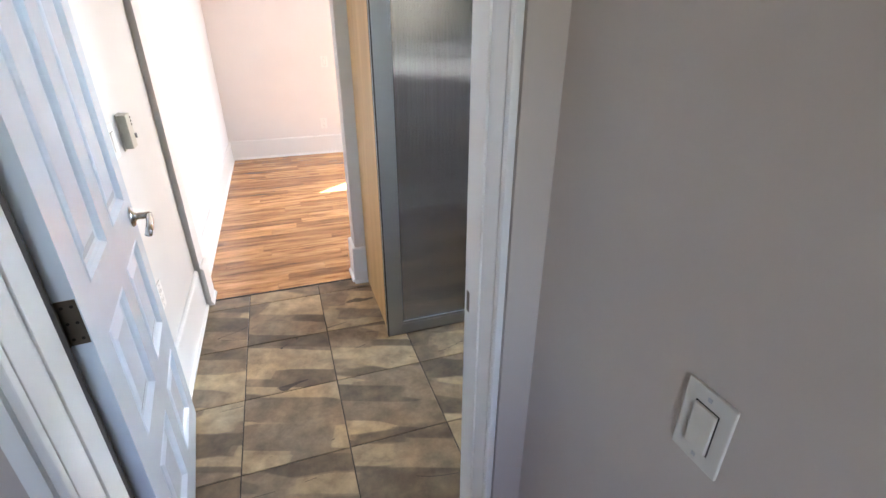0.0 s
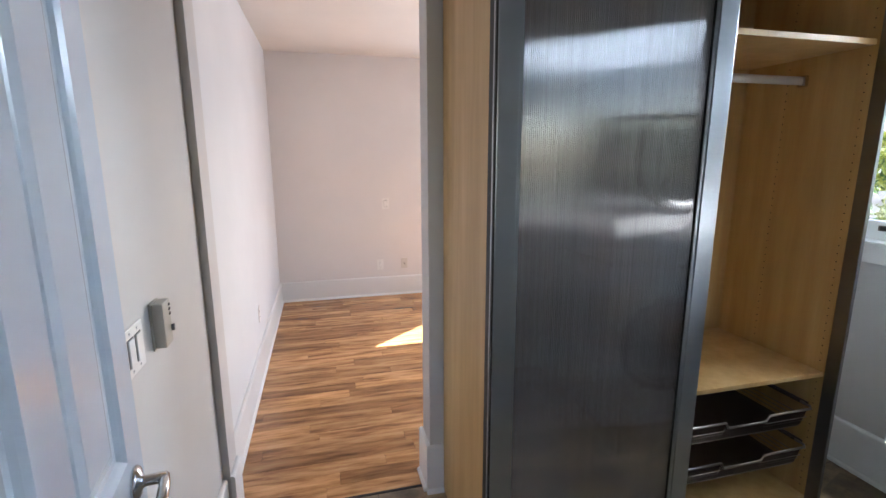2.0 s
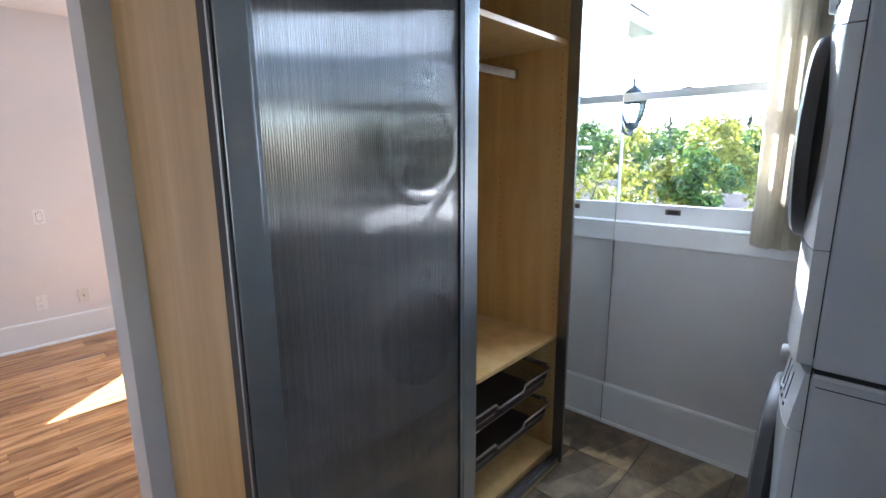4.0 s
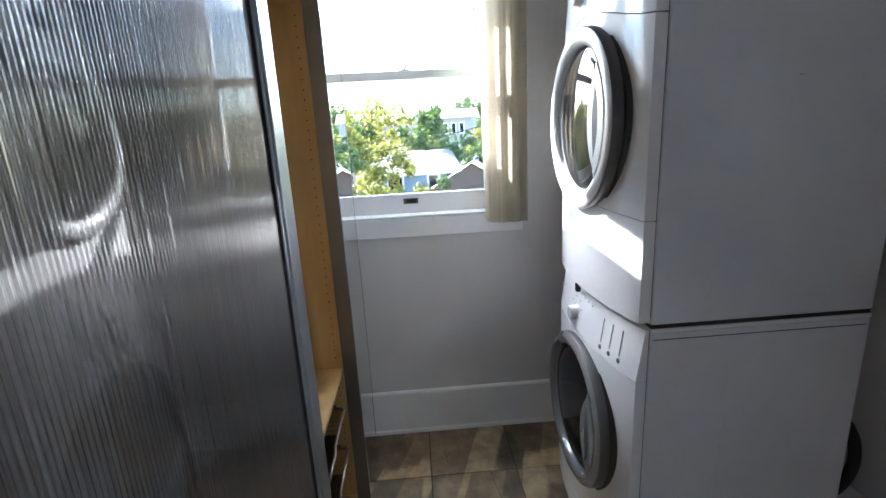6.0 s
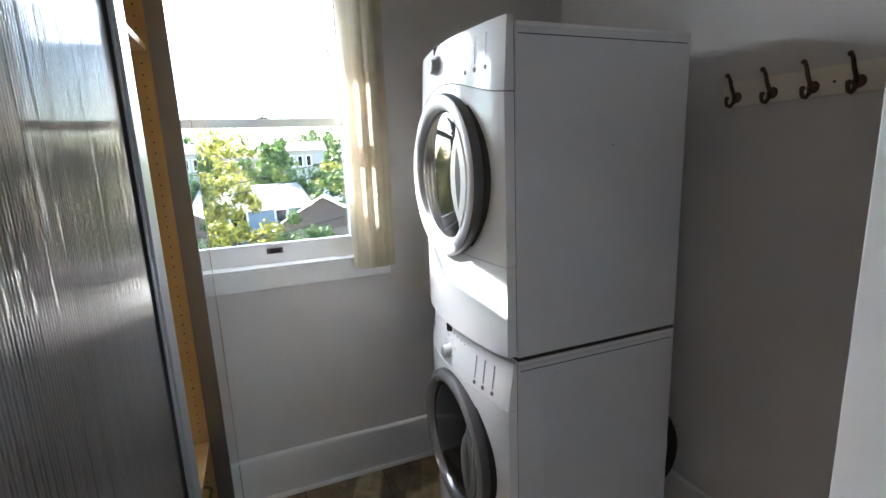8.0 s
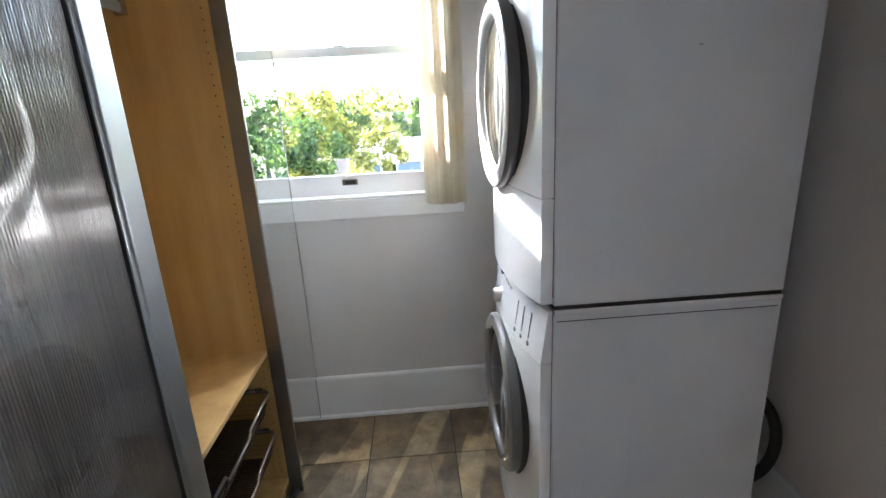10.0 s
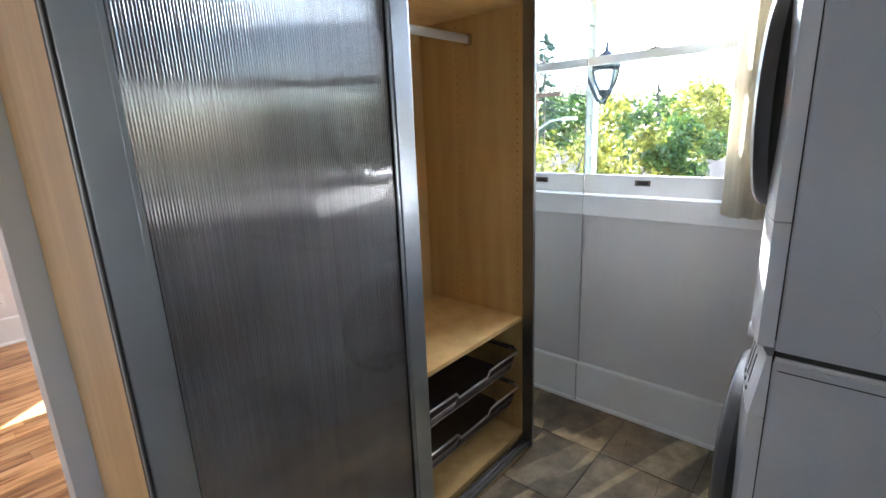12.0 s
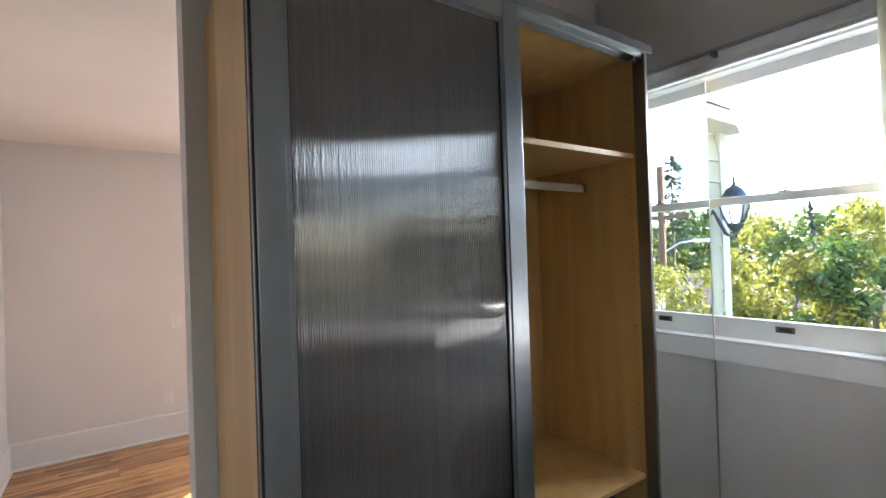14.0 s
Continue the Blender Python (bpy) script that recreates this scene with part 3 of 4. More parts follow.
for a, b in ((WX0 + 0.018, 1.066), (1.084, 1.788), (1.806, WX1 - 0.018)):
    part("top_panel", boxed(a, b, WY0, WY1 - 0.006, WH - 0.02, WH - 0.001), MAPLE, ward)
    part("bottom_panel", boxed(a, b, WY0, WY1 - 0.006, 0.072, 0.090), MAPLE, ward)
    part("plinth", boxed(a, b, WY0 + 0.02, WY0 + 0.036, 0.002, 0.072), MAPLE, ward)
part("shelf", boxed(1.085, 1.787, WY0 + 0.002, WY1 - 0.007, 0.644, 0.662, bevel=0.001), MAPLE, ward)
part("shelf", boxed(1.085, 1.787, WY0 + 0.008, WY1 - 0.007, 1.924, 1.944, bevel=0.001), MAPLE, ward)
bm = tube(bmesh.new(), [(1.085, 2.352, 1.835), (1.768, 2.352, 1.835)], 0.017, 16)
bmesh.ops.scale(bm, vec=(1, 0.55, 1), space=Matrix.Translation((0, -2.352, 0)), verts=bm.verts)
rail = part("clothes_rail", bm, RAIL_W, ward, "oval pale metal clothes rail", smooth=True)
for x in (1.085, 1.768):
    part("rail_holder", boxed(x, x + 0.019, 2.335, 2.369, 1.812, 1.856, bevel=0.003), CHROME, rail)
for xx, face in ((1.7875, -1), (1.0845, 1)):
    bm = bmesh.new()
    for y in (2.119, 2.425):
        z = 0.130
        while z < 2.28:
            if not any(lo < z < hi for lo, hi in ((0.63, 0.68), (1.91, 1.96))):
                revolve(bm, [(0.0, face * 0.0006), (0.0026, face * 0.0006)], (xx, y, z), "X", 8)
            z += 0.032
    tagged(part("shelf_pin_hole", bm, SHADOWGAP, ward, "rows of drilled shelf holes"), kind="stuff")
# tracks
bm = boxed(WX0 - 0.012, 1.7865, 2.010, 2.0945, 2.330, 2.345, bevel=0.001)
box(bm, WX0 - 0.012, 1.7865, 2.008, 2.012, 2.312, 2.338)
box(bm, WX0 - 0.012, 1.7865, 2.0525, 2.0545, 2.312, 2.332)
box(bm, WX0 - 0.012, 1.7865, 2.091, 2.0945, 2.306, 2.332)
part("top_track", bm, ALU, ward, "aluminium sliding door track")
part("track_carriage", boxed(1.742, 1.781, 2.058, 2.088, 2.300, 2.329, bevel=0.003), ALU_DARK, ward)
bm = boxed(WX0 - 0.004, 1.787, 2.054, 2.0945, 0.028, 0.036, bevel=0.001)
for y in (2.054, 2.072, 2.0905):
    box(bm, WX0 - 0.004, 1.787, y, y + 0.004, 0.036, 0.050)
part("bottom_track", bm, ALU_DARK, ward, "scuffed metal bottom track")
part("track_support", boxed(WX0 + 0.02, 1.787, 2.062, 2.0945, 0.002, 0.028), MAPLE, ward)

# sliding door with the ribbed smoked panel
DF, DX0, DX1, DZ0 = 2.020, 0.312, 1.090, 0.008
slide = part("sliding_door", boxed(DX0, DX0 + 0.066, DF, DF + 0.030, DZ0, 2.326, bevel=0.002), ALU, ward, "sliding door with ribbed smoked panel in aluminium frame")
part("stile", boxed(DX1 - 0.066, DX1, DF, DF + 0.030, DZ0, 2.326, bevel=0.002), ALU, slide)
part("bottom_rail", boxed(DX0 + 0.0665, DX1 - 0.0665, DF + 0.001, DF + 0.029, DZ0, 0.066, bevel=0.002), ALU, slide)
part("top_rail", boxed(DX0 + 0.0665, DX1 - 0.0665, DF + 0.001, DF + 0.029, 2.262, 2.326, bevel=0.002), ALU, slide)
for a, b, lo, hi in ((DX0 + 0.066, DX0 + 0.077, 0.066, 2.262), (DX1 - 0.077, DX1 - 0.066, 0.066, 2.262), (DX0 + 0.077, DX1 - 0.077, 0.066, 0.077), (DX0 + 0.077, DX1 - 0.077, 2.251, 2.262)):
    part("inner_bead", boxed(a, b, DF + 0.005, DF + 0.026, lo, hi, bevel=0.001), ALU, slide)
for x in (DX0 + 0.0770, DX1 - 0.0784):
    part("gasket", boxed(x, x + 0.0014, DF + 0.008, DF + 0.020, 0.078, 2.250), RUBBER, slide)
# Black strips stand in for the dark gaps at the door's left edge
part("edge_gap_fill", boxed(DX0 - 0.0045, DX0 - 0.0002, DF + 0.002, DF + 0.012, DZ0, 2.326), RUBBER, slide)
part("edge_profile", boxed(DX0 - 0.006, DX0 - 0.0004, DF + 0.013, DF + 0.020, DZ0, 2.326, bevel=0.001), ALU, slide)
part("edge_gap_fill", boxed(DX0 + 0.002, DX0 + 0.018, DF + 0.031, DF + 0.074, 0.03, 2.31), RUBBER, slide)
bm = bmesh.new()
RX0, RX1, PITCH, AMP = DX0 + 0.0765, DX1 - 0.0765, 0.0062, 0.00055
steps = int((RX1 - RX0) / PITCH * 10)
prev = None
for i in range(steps + 1):
    x = RX0 + (RX1 - RX0) * i / steps
    k = int((x - RX0) / PITCH)
    wob = 1 + 0.18 * math.sin(k * 12.9898) * math.sin(k * 4.1)
    y = DF + 0.013 - AMP * wob * math.cos((x - RX0) / PITCH * math.tau)
    cur = (bm.verts.new((x, y, 0.076)), bm.verts.new((x, y, 2.252)))
    if prev:
        bm.faces.new((prev[0], cur[0], cur[1], prev[1]))
    prev = cur
uv = bm.loops.layers.uv.new("across")
for f in bm.faces:
    for lp in f.loops:
        lp[uv].uv = (lp.vert.co.x, lp.vert.co.z)
part("ribbed_panel", bm, RIBBED, slide, "smoked grey panel with fine upright ribs", smooth=True)
part("panel_backing", boxed(RX0, RX1, DF + 0.016, DF + 0.020, 0.076, 2.252), SHADOWGAP, slide)

# sliding mirror door
MF = 2.062
mirror = part("mirror_door", boxed(1.7875, 1.8035, MF - 0.020, MF + 0.0325, 0.018, 2.328, bevel=0.0015), ALU_DARK, ward, "sliding mirror door with a narrow metal edge")
part("edge_strip", boxed(1.804, 1.8075, MF - 0.012, MF - 0.001, 0.018, 2.328), ALU, mirror)
part("mirror_glass", boxed(1.8076, 2.2995, MF, MF + 0.006, 0.020, 2.324), MIRROR, mirror, "clear mirror glass")
part("mirror_backing", boxed(1.804, 2.2995, MF + 0.0065, MF + 0.030, 0.020, 2.324), ALU_DARK, mirror)
bm = boxed(1.8078, 1.8145, MF - 0.012, MF - 0.0002, 1.262, 1.308, bevel=0.0015)
part("finger_pull", bm, PLATE_W, mirror, "small pale finger pull")

# Dark strips put the gap's shade where the mirror meets the wall
part("edge_gap_fill", boxed(2.2998, 2.3135, MF - 0.001, MF + 0.006, 0.236, 2.324), STRIP_DARK, mirror, "dark strip standing in for the shaded gap beside the wall")
part("edge_gap_fill", boxed(2.2805, 2.2868, MF - 0.002, MF - 0.0002, 0.020, 0.232), STRIP_DARK, mirror)

# ---- wire drawers in the open bay ----


def wire_drawer(zr, label):
    t = thing("wire_drawer", (1.43, 2.3, zr - 0.09), label, "drawer", "wire drawers in the wardrobe")
    x0, x1, y0, y1 = 1.102, 1.770, 2.104, 2.56
    dip = 0.024
    front = [(x1 - 0.004, y0 + 0.05, zr + 0.006), (x1, y0 + 0.012, zr + 0.003), (x1 - 0.012, y0, zr), (1.545, y0, zr), (1.530, y0, zr - dip), (1.345, y0, zr - dip), (1.330, y0, zr), (x0 + 0.012, y0, zr), (x0, y0 + 0.012, zr + 0.003), (x0 + 0.004, y0 + 0.05, zr + 0.006)]
    part("front_rail", tube(bmesh.new(), front, 0.0052, 8), WIRE, t, "shiny brown front rail with a dipped grip", smooth=True)
    for x in (x0, x1):
        part("side_rail", tube(bmesh.new(), [(x, y0 + 0.045, zr + 0.004), (x, y1, zr + 0.004)], 0.004, 6), WIRE_DARK, t, smooth=True)
        part("runner", boxed(x + (-0.015 if x < 1.4 else 0.004), x + (-0.004 if x < 1.4 else 0.015), y0 + 0.03, y1, zr - 0.006, zr + 0.010, bevel=0.001), WIRE_DARK, t)
    part("back_rail", tube(bmesh.new(), [(x0, y1, zr + 0.004), (x1, y1, zr + 0.004)], 0.004, 6), WIRE_DARK, t, smooth=True)
    for k, dz in enumerate((0.044, 0.060, 0.076, 0.092)):
        ins = 0.012 + 0.006 * k
        pts = [(x0 + ins, y1 - ins, zr - dz), (x0 + ins, y0 + ins, zr - dz), (x1 - ins, y0 + ins, zr - dz), (x1 - ins, y1 - ins, zr - dz), (x0 + ins, y1 - ins, zr - dz)]
        part("wire", tube(bmesh.new(), pts, 0.0019, 6), WIRE, t)
    bm = bmesh.new()
    n = 64
    for k in range(n + 1):
        x = x0 + 0.03 + (x1 - x0 - 0.06) * k / n
        tube(bm, [(x, y0 + 0.004, zr - 0.004 - (dip if 1.335 < x < 1.54 else 0)), (x, y0 + 0.024, zr - 0.080), (x, y0 + 0.036, zr - 0.093), (x, y1 - 0.035, zr - 0.093), (x, y1, zr)], 0.0029, 5)
    tagged(part("wire_mesh", bm, WIRE_DARK, t, "fine brown wires"), kind="stuff")
    return t


wire_drawer(0.500, "brown wire drawer below the wardrobe shelf, empty")
wire_drawer(0.322, "lower brown wire drawer in the wardrobe, empty")

# ---- washer and dryer, stacked ----
AX0, AX1, AYB, AYS = 1.318, 2.004, 0.505, 1.152
AXC = (AX0 + AX1) / 2


def bulge(x, depth=0.044):
    u = (x - AXC) / (AX1 - AXC)
    return AYS + 0.037 + depth * (1 - u * u)


def curved_front(bm, z_low, z_high, slant=0.0, cols=24, rows=8, back=AYS + 0.003):
    """A front panel bulging towards the room between two height curves; slant leans its top back."""
    grid = []
    for j in range(rows + 1):
        line = []
        for i in range(cols + 1):
            x = AX0 + 0.002 + (AX1 - AX0 - 0.004) * i / cols
            lo, hi = z_low(x), z_high(x)
            z = lo + (hi - lo) * j / rows
            edge = min(i, cols - i) / cols
            round_off = 0.003 * max(0.0, 1 - edge * 20) ** 2
            line.append(bm.verts.new((x, bulge(x) - slant * j / rows - round_off, z)))
        grid.append(line)
    for j in range(rows):
        for i in range(cols):
            bm.faces.new((grid[j][i], grid[j][i + 1], grid[j + 1][i + 1], grid[j + 1][i])).smooth = True
    rim = grid[0] + [g[-1] for g in grid[1:]] + grid[-1][-2::-1] + [g[0] for g in grid[-2:0:-1]]
    inner = [bm.verts.new((v.co.x, back, v.co.z)) for v in rim]
    rim = [bm.verts.new(v.co) for v in rim]
    for k in range(len(rim)):
        n = (k + 1) % len(rim)
        bm.faces.new((rim[k], rim[n], inner[n], inner[k]))
    return bm


def porthole(t, zc, ring_mat, glass_mat, label):
    """A round door: thick ring, domed glass, crescent grip on the west side with a dark slot."""
    yc = bulge(AXC) - 0.018
    prof = [(0.272, 0.038), (0.262, 0.045), (0.246, 0.047), (0.232, 0.044), (0.224, 0.034), (0.220, 0.014)]
    ring = part("door_ring", revolve(bmesh.new(), prof, (AXC, yc, zc), "Y", 64), ring_mat, t, label, smooth=True)
    side = [(0.276, -0.012), (0.277, 0.020), (0.276, 0.032), (0.272, 0.038)]
    part("ring_side", revolve(bmesh.new(), side, (AXC, yc, zc), "Y", 64), RINGSIDE, ring, "dark grey ring side", smooth=True)
    part("seal", revolve(bmesh.new(), [(0.284, -0.014), (0.284, 0.006), (0.277, 0.008)], (AXC, yc, zc), "Y", 64), RUBBER, ring, smooth=True)
    dome = [(0.224 * math.sin(a), 0.020 + 0.024 * math.cos(a)) for a in [math.pi / 2 * k / 8 for k in range(9)]]
    part("door_glass", revolve(bmesh.new(), dome, (AXC, yc, zc), "Y", 48), glass_mat, ring, "dark domed glass", smooth=True)
    # crescent grip: the lens between the ring and a second circle
    outline = []
    for k in range(17):
        a = radians(180 - 42 + 84 * k / 16)
        outline.append((0.236 * math.cos(a), 0.236 * math.sin(a)))
    r2, off = 0.20, -0.318
    top = outline[-1]
    a_top = math.atan2(top[1], top[0] - off)
    for k in range(1, 16):
        a = a_top - 2 * a_top * k / 16
        outline.append((off + r2 * math.cos(a), r2 * math.sin(a)))
    bm = extrude_outline(bmesh.new(), outline, lambda u, v, w: (AXC + u, yc + 0.030 + w, zc + v), 0.0185)
    part("grip", bm, ring_mat, ring)
    slot = []
    for k in range(13):
        a = radians(180 - 30 + 60 * k / 12)
        slot.append((0.198 * math.cos(a), 0.205 * math.sin(a)))
    for k in range(13):
        a = radians(180 + 30 - 60 * k / 12)
        bow = 0.040 * math.cos(radians(90) * (k - 6) / 6)
        slot.append(((0.197 - bow) * math.cos(a), 0.205 * math.sin(a)))
    bm = extrude_outline(bmesh.new(), slot, lambda u, v, w: (AXC + u, yc + 0.0445 + w, zc + v), 0.0045)
    part("grip_slot", bm, RUBBER, ring, "black grip recess")
    return ring


def knob(t, x, y, z, tilt_mat=SILVER):
    prof = [(0.034, 0.0), (0.034, 0.004), (0.027, 0.006), (0.025, 0.028), (0.021, 0.031), (0.0, 0.031)]
    k = part("dial", revolve(bmesh.new(), prof, (x, y, z), "Y", 28), tilt_mat, t, "round silver selector dial", smooth=True)
    part("pointer", boxed(x - 0.0015, x + 0.0015, y + 0.0305, y + 0.0325, z + 0.004, z + 0.020), INK, k)
    return k


def appliance(name, label, z0, z1, door_z, ring_mat, seam, washer):
    t = thing(name, (AXC, 0.85, z0), label, "dryer" if not washer else "washer")
    # Cabinet takes the enamel with side shade in its colour
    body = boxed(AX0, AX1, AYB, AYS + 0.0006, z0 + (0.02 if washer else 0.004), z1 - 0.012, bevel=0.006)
    part("cabinet", body, ENAMEL_SHADE, t)
    part("top_panel", boxed(AX0 - 0.001, AX1 + 0.001, AYB - 0.002, AYS - 0.002, z1 - 0.013, z1, bevel=0.005), ENAMEL, t)
    part("panel_gap", boxed(AX0 + 0.003, AX1 - 0.003, AYS + 0.0008, AYS + 0.006, z0 + 0.03, z1 - 0.014), SHADOWGAP, t)
    part("side_seam", boxed(AX0 - 0.0007, AX0 + 0.001, AYB + 0.012, AYS - 0.01, z1 - 0.034, z1 - 0.0315), SHADOWGAP, t)
    low = lambda x: seam(x)
    if not washer:
        # Black filler keeps the gap between the machines as dark as its shade
        part("stacking_gap_shade", boxed(AX0 + 0.0025, AX1 - 0.0025, AYB + 0.004, AYS - 0.002, z0 - 0.0075, z0 + 0.0045), RUBBER, t, "black filler for the shaded gap under the dryer")
    slant = 0.022 if washer else 0.012
    part("control_panel", curved_front(bmesh.new(), low, lambda x: z1 + (-0.002 if washer else 0.014), slant), ENAMEL, t, "glossy white control panel")
    bottom = z0 + 0.105 if washer else z0 + 0.012
    split = z0 + (0.112 if washer else 0.300)
    arc = lambda x: split + 0.012 * (1 - ((x - AXC) / 0.343) ** 2)
    part("front_panel", curved_front(bmesh.new(), arc, lambda x: seam(x) - 0.003, 0.0), ENAMEL, t, "glossy white bowed front")
    part("lower_panel", curved_front(bmesh.new(), lambda x: z0 + 0.012 + (0.01 if washer else 0.0), lambda x: arc(x) - 0.003, 0.0), ENAMEL, t)
    porthole(t, door_z, ring_mat, DARKDOOR if washer else DARKGLASS, "silver round door ring" if not washer else "grey round door ring")
    zc = (seam(AXC) + z1) / 2 + (0.0 if washer else 0.008)
    lean = lambda x, z: bulge(x) - slant * (z - seam(x)) / (z1 - 0.002 - seam(x))
    knob(t, 1.715, lean(1.715, zc) - 0.002, zc - (0.022 if washer else 0.0))
    part("display", boxed(1.705, 1.760, lean(1.73, zc + 0.06) - 0.006, lean(1.73, zc + 0.06) + 0.0015, zc + 0.044, zc + 0.074, bevel=0.001), DARKGLASS, t, "small dark display")
    for k in range(4):
        x = 1.683 - 0.032 * k
        z = zc + 0.058 - 0.003 * k
        part("button", boxed(x - 0.006, x + 0.006, lean(x, z) - 0.004, lean(x, z) + 0.002, z - 0.004, z + 0.004, bevel=0.0015), SILVER, t)
    for k in range(3):
        x = 1.500 - 0.050 * k
        zt, zb = zc + 0.040, zc - 0.040
        m = boxed(x - 0.0022, x + 0.0022, -0.0015, 0.0015, -0.040, 0.040)
        tiltm = Matrix.Translation((0, lean(x, zc), zc)) @ Matrix.Rotation(math.atan2(slant, z1 - seam(x)), 4, "X")
        bmesh.ops.transform(m, matrix=tiltm, verts=m.verts)
        part("indicator_bar", m, INK, t)
        for dz in (-0.028, -0.010, 0.008, 0.026):
            z = zc + dz
            part("print_mark", boxed(x + 0.006, x + 0.022, lean(x, z) - 0.002, lean(x, z) + 0.0008, z - 0.0015, z + 0.0015), INK, t)
        z = zc - 0.056
        part("button", revolve(bmesh.new(), [(0.0, 0.003), (0.006, 0.003), (0.008, 0.0), (0.008, -0.004)], (x, lean(x, z), z), "Y", 14), GUNMETAL, t, smooth=True)
    for a in range(7):
        ang = radians(20 + a * 50)
        x, z = 1.715 + 0.050 * math.cos(ang), zc - 0.004 + 0.040 * math.sin(ang)
        part("print_mark", boxed(x - 0.007, x + 0.007, lean(x, z) - 0.002, lean(x, z) + 0.0008, z - 0.0015, z + 0.0015), INK, t)
    if washer:
        part("dispenser_grip", boxed(1.93, 1.975, lean(1.95, zc) - 0.006, lean(1.95, zc) + 0.001, zc - 0.010, zc + 0.010, bevel=0.003), INK, t)
        for x in (AX0 + 0.06, AX1 - 0.06):
            for y in (AYB + 0.06, AYS - 0.06):
                part("foot", revolve(bmesh.new(), [(0.0, 0.0), (0.022, 0.0), (0.022, 0.012), (0.010, 0.016), (0.010, 0.024), (0.0, 0.024)], (x, y, z0), "Z", 14), RUBBER, t)
    return t


u2 = lambda x: ((x - AXC) / 0.343) ** 2
appliance("washing_machine", "white front-loading washer on the tiles under the dryer", 0.0, 0.950, 0.505, GUNMETAL, lambda x: 0.790 + 0.006 * (1 - u2(x)), True)
appliance("tumble_dryer", "white front-loading dryer stacked on the washer", 0.958, 1.945, 1.520, SILVER, lambda x: 1.762 + 0.062 * math.cos(math.pi / 2 * min(1, abs(x - AXC) / 0.343)) ** 1.5, False)
scuff = tube(bmesh.new(), [(AX0 - 0.0004, 0.802, 1.604), (AX0 - 0.0004, 0.812, 1.605)], 0.0012, 6)
solid("scuff_mark", scuff, INK, "small dark scuff on the side of the dryer", "scuff", kind="structure")
arch = [(AX0 - 0.0004, 0.985 + 0.068 * math.cos(radians(a)), 0.815 + 0.075 * math.sin(radians(a))) for a in range(0, 181, 12)]
arch = [(AX0 - 0.0004, 1.053, 0.30)] + arch + [(AX0 - 0.0004, 0.917, 0.30)]
solid("pressed_rib", tube(bmesh.new(), arch, 0.0009, 6), ENAMEL_SHADE, "shallow arched rib pressed into the side of the washer", "rib", kind="structure", smooth=True)
ring_mark = [(AX0 - 0.0002, 1.030 + 0.041 * math.cos(radians(a)), 1.062 + 0.045 * math.sin(radians(a))) for a in range(50, 231, 12)]
solid("scuff_mark", tube(bmesh.new(), ring_mark, 0.0004, 5), SILVER, "faint curved scuff on the side of the dryer", "scuff", kind="structure")
bend = []
for k in range(29):
    a = radians(-100 + 200 * k / 28)
    bend.append((1.470 - 0.060 * math.cos(a), 0.470 - 0.098 * math.cos(a), 0.375 + 0.18 * math.sin(a)))
bend = [(1.482, 0.512, 0.190)] + bend + [(1.482, 0.512, 0.560)]
bm = tube(bmesh.new(), bend, 0.018, 12)
hose = solid("drain_hose", bm, RUBBER, "black rubber hose looping behind the washer", "hose", kind="thing", smooth=True)

# ---- coat hooks ----
rack = thing("coat_rack", (1.0, YH, 1.72), "aged white board of bronze coat hooks on the wall", "coat rack")
part("board", boxed(0.58, 1.350, YH + 0.0005, YH + 0.020, 1.716, 1.797, bevel=0.003), BOARD_OLD, rack)


def coat_hook(x):
    y0, zc = YH + 0.020, 1.744
    plate = part("hook", revolve(bmesh.new(), [(0.0, 0.010), (0.010, 0.009), (0.018, 0.0), (0.018, -0.001)], (x, y0 + 0.0005, zc), "Y", 18), HOOKM, rack, "dark bronze double hook", smooth=True)
    up = [(x, y0 + 0.008, zc - 0.004), (x, y0 + 0.016, zc + 0.012), (x, y0 + 0.030, zc + 0.034), (x, y0 + 0.035, zc + 0.050), (x, y0 + 0.043, zc + 0.064), (x, y0 + 0.052, zc + 0.069)]
    part("upper_prong", tube(bmesh.new(), up, 0.0062, 10, 0.8), HOOKM, plate, smooth=True)
    dn = [(x, y0 + 0.008, zc), (x, y0 + 0.016, zc - 0.018), (x, y0 + 0.030, zc - 0.030), (x, y0 + 0.044, zc - 0.026), (x, y0 + 0.050, zc - 0.012), (x, y0 + 0.047, zc - 0.004)]
    part("lower_prong", tube(bmesh.new(), dn, 0.0062, 10, 0.85), HOOKM, plate, smooth=True)
    for tip in (up[-1], dn[-1]):
        part("tip", revolve(bmesh.new(), [(0.0075 * math.sin(a), -0.0075 * math.cos(a)) for a in [math.pi * k / 6 for k in range(7)]], tip, "Z", 10), HOOKM, plate, smooth=True)


for x in (1.297, 1.178, 1.060, 0.945, 0.815, 0.69):
    coat_hook(x)
part("screw_hole", revolve(bmesh.new(), [(0.0, 0.0), (0.004, 0.0)], (1.005, YH + 0.0205, 1.752), "Y", 10), SHADOWGAP, rack)

# ---- switches, sockets and thermostat ----


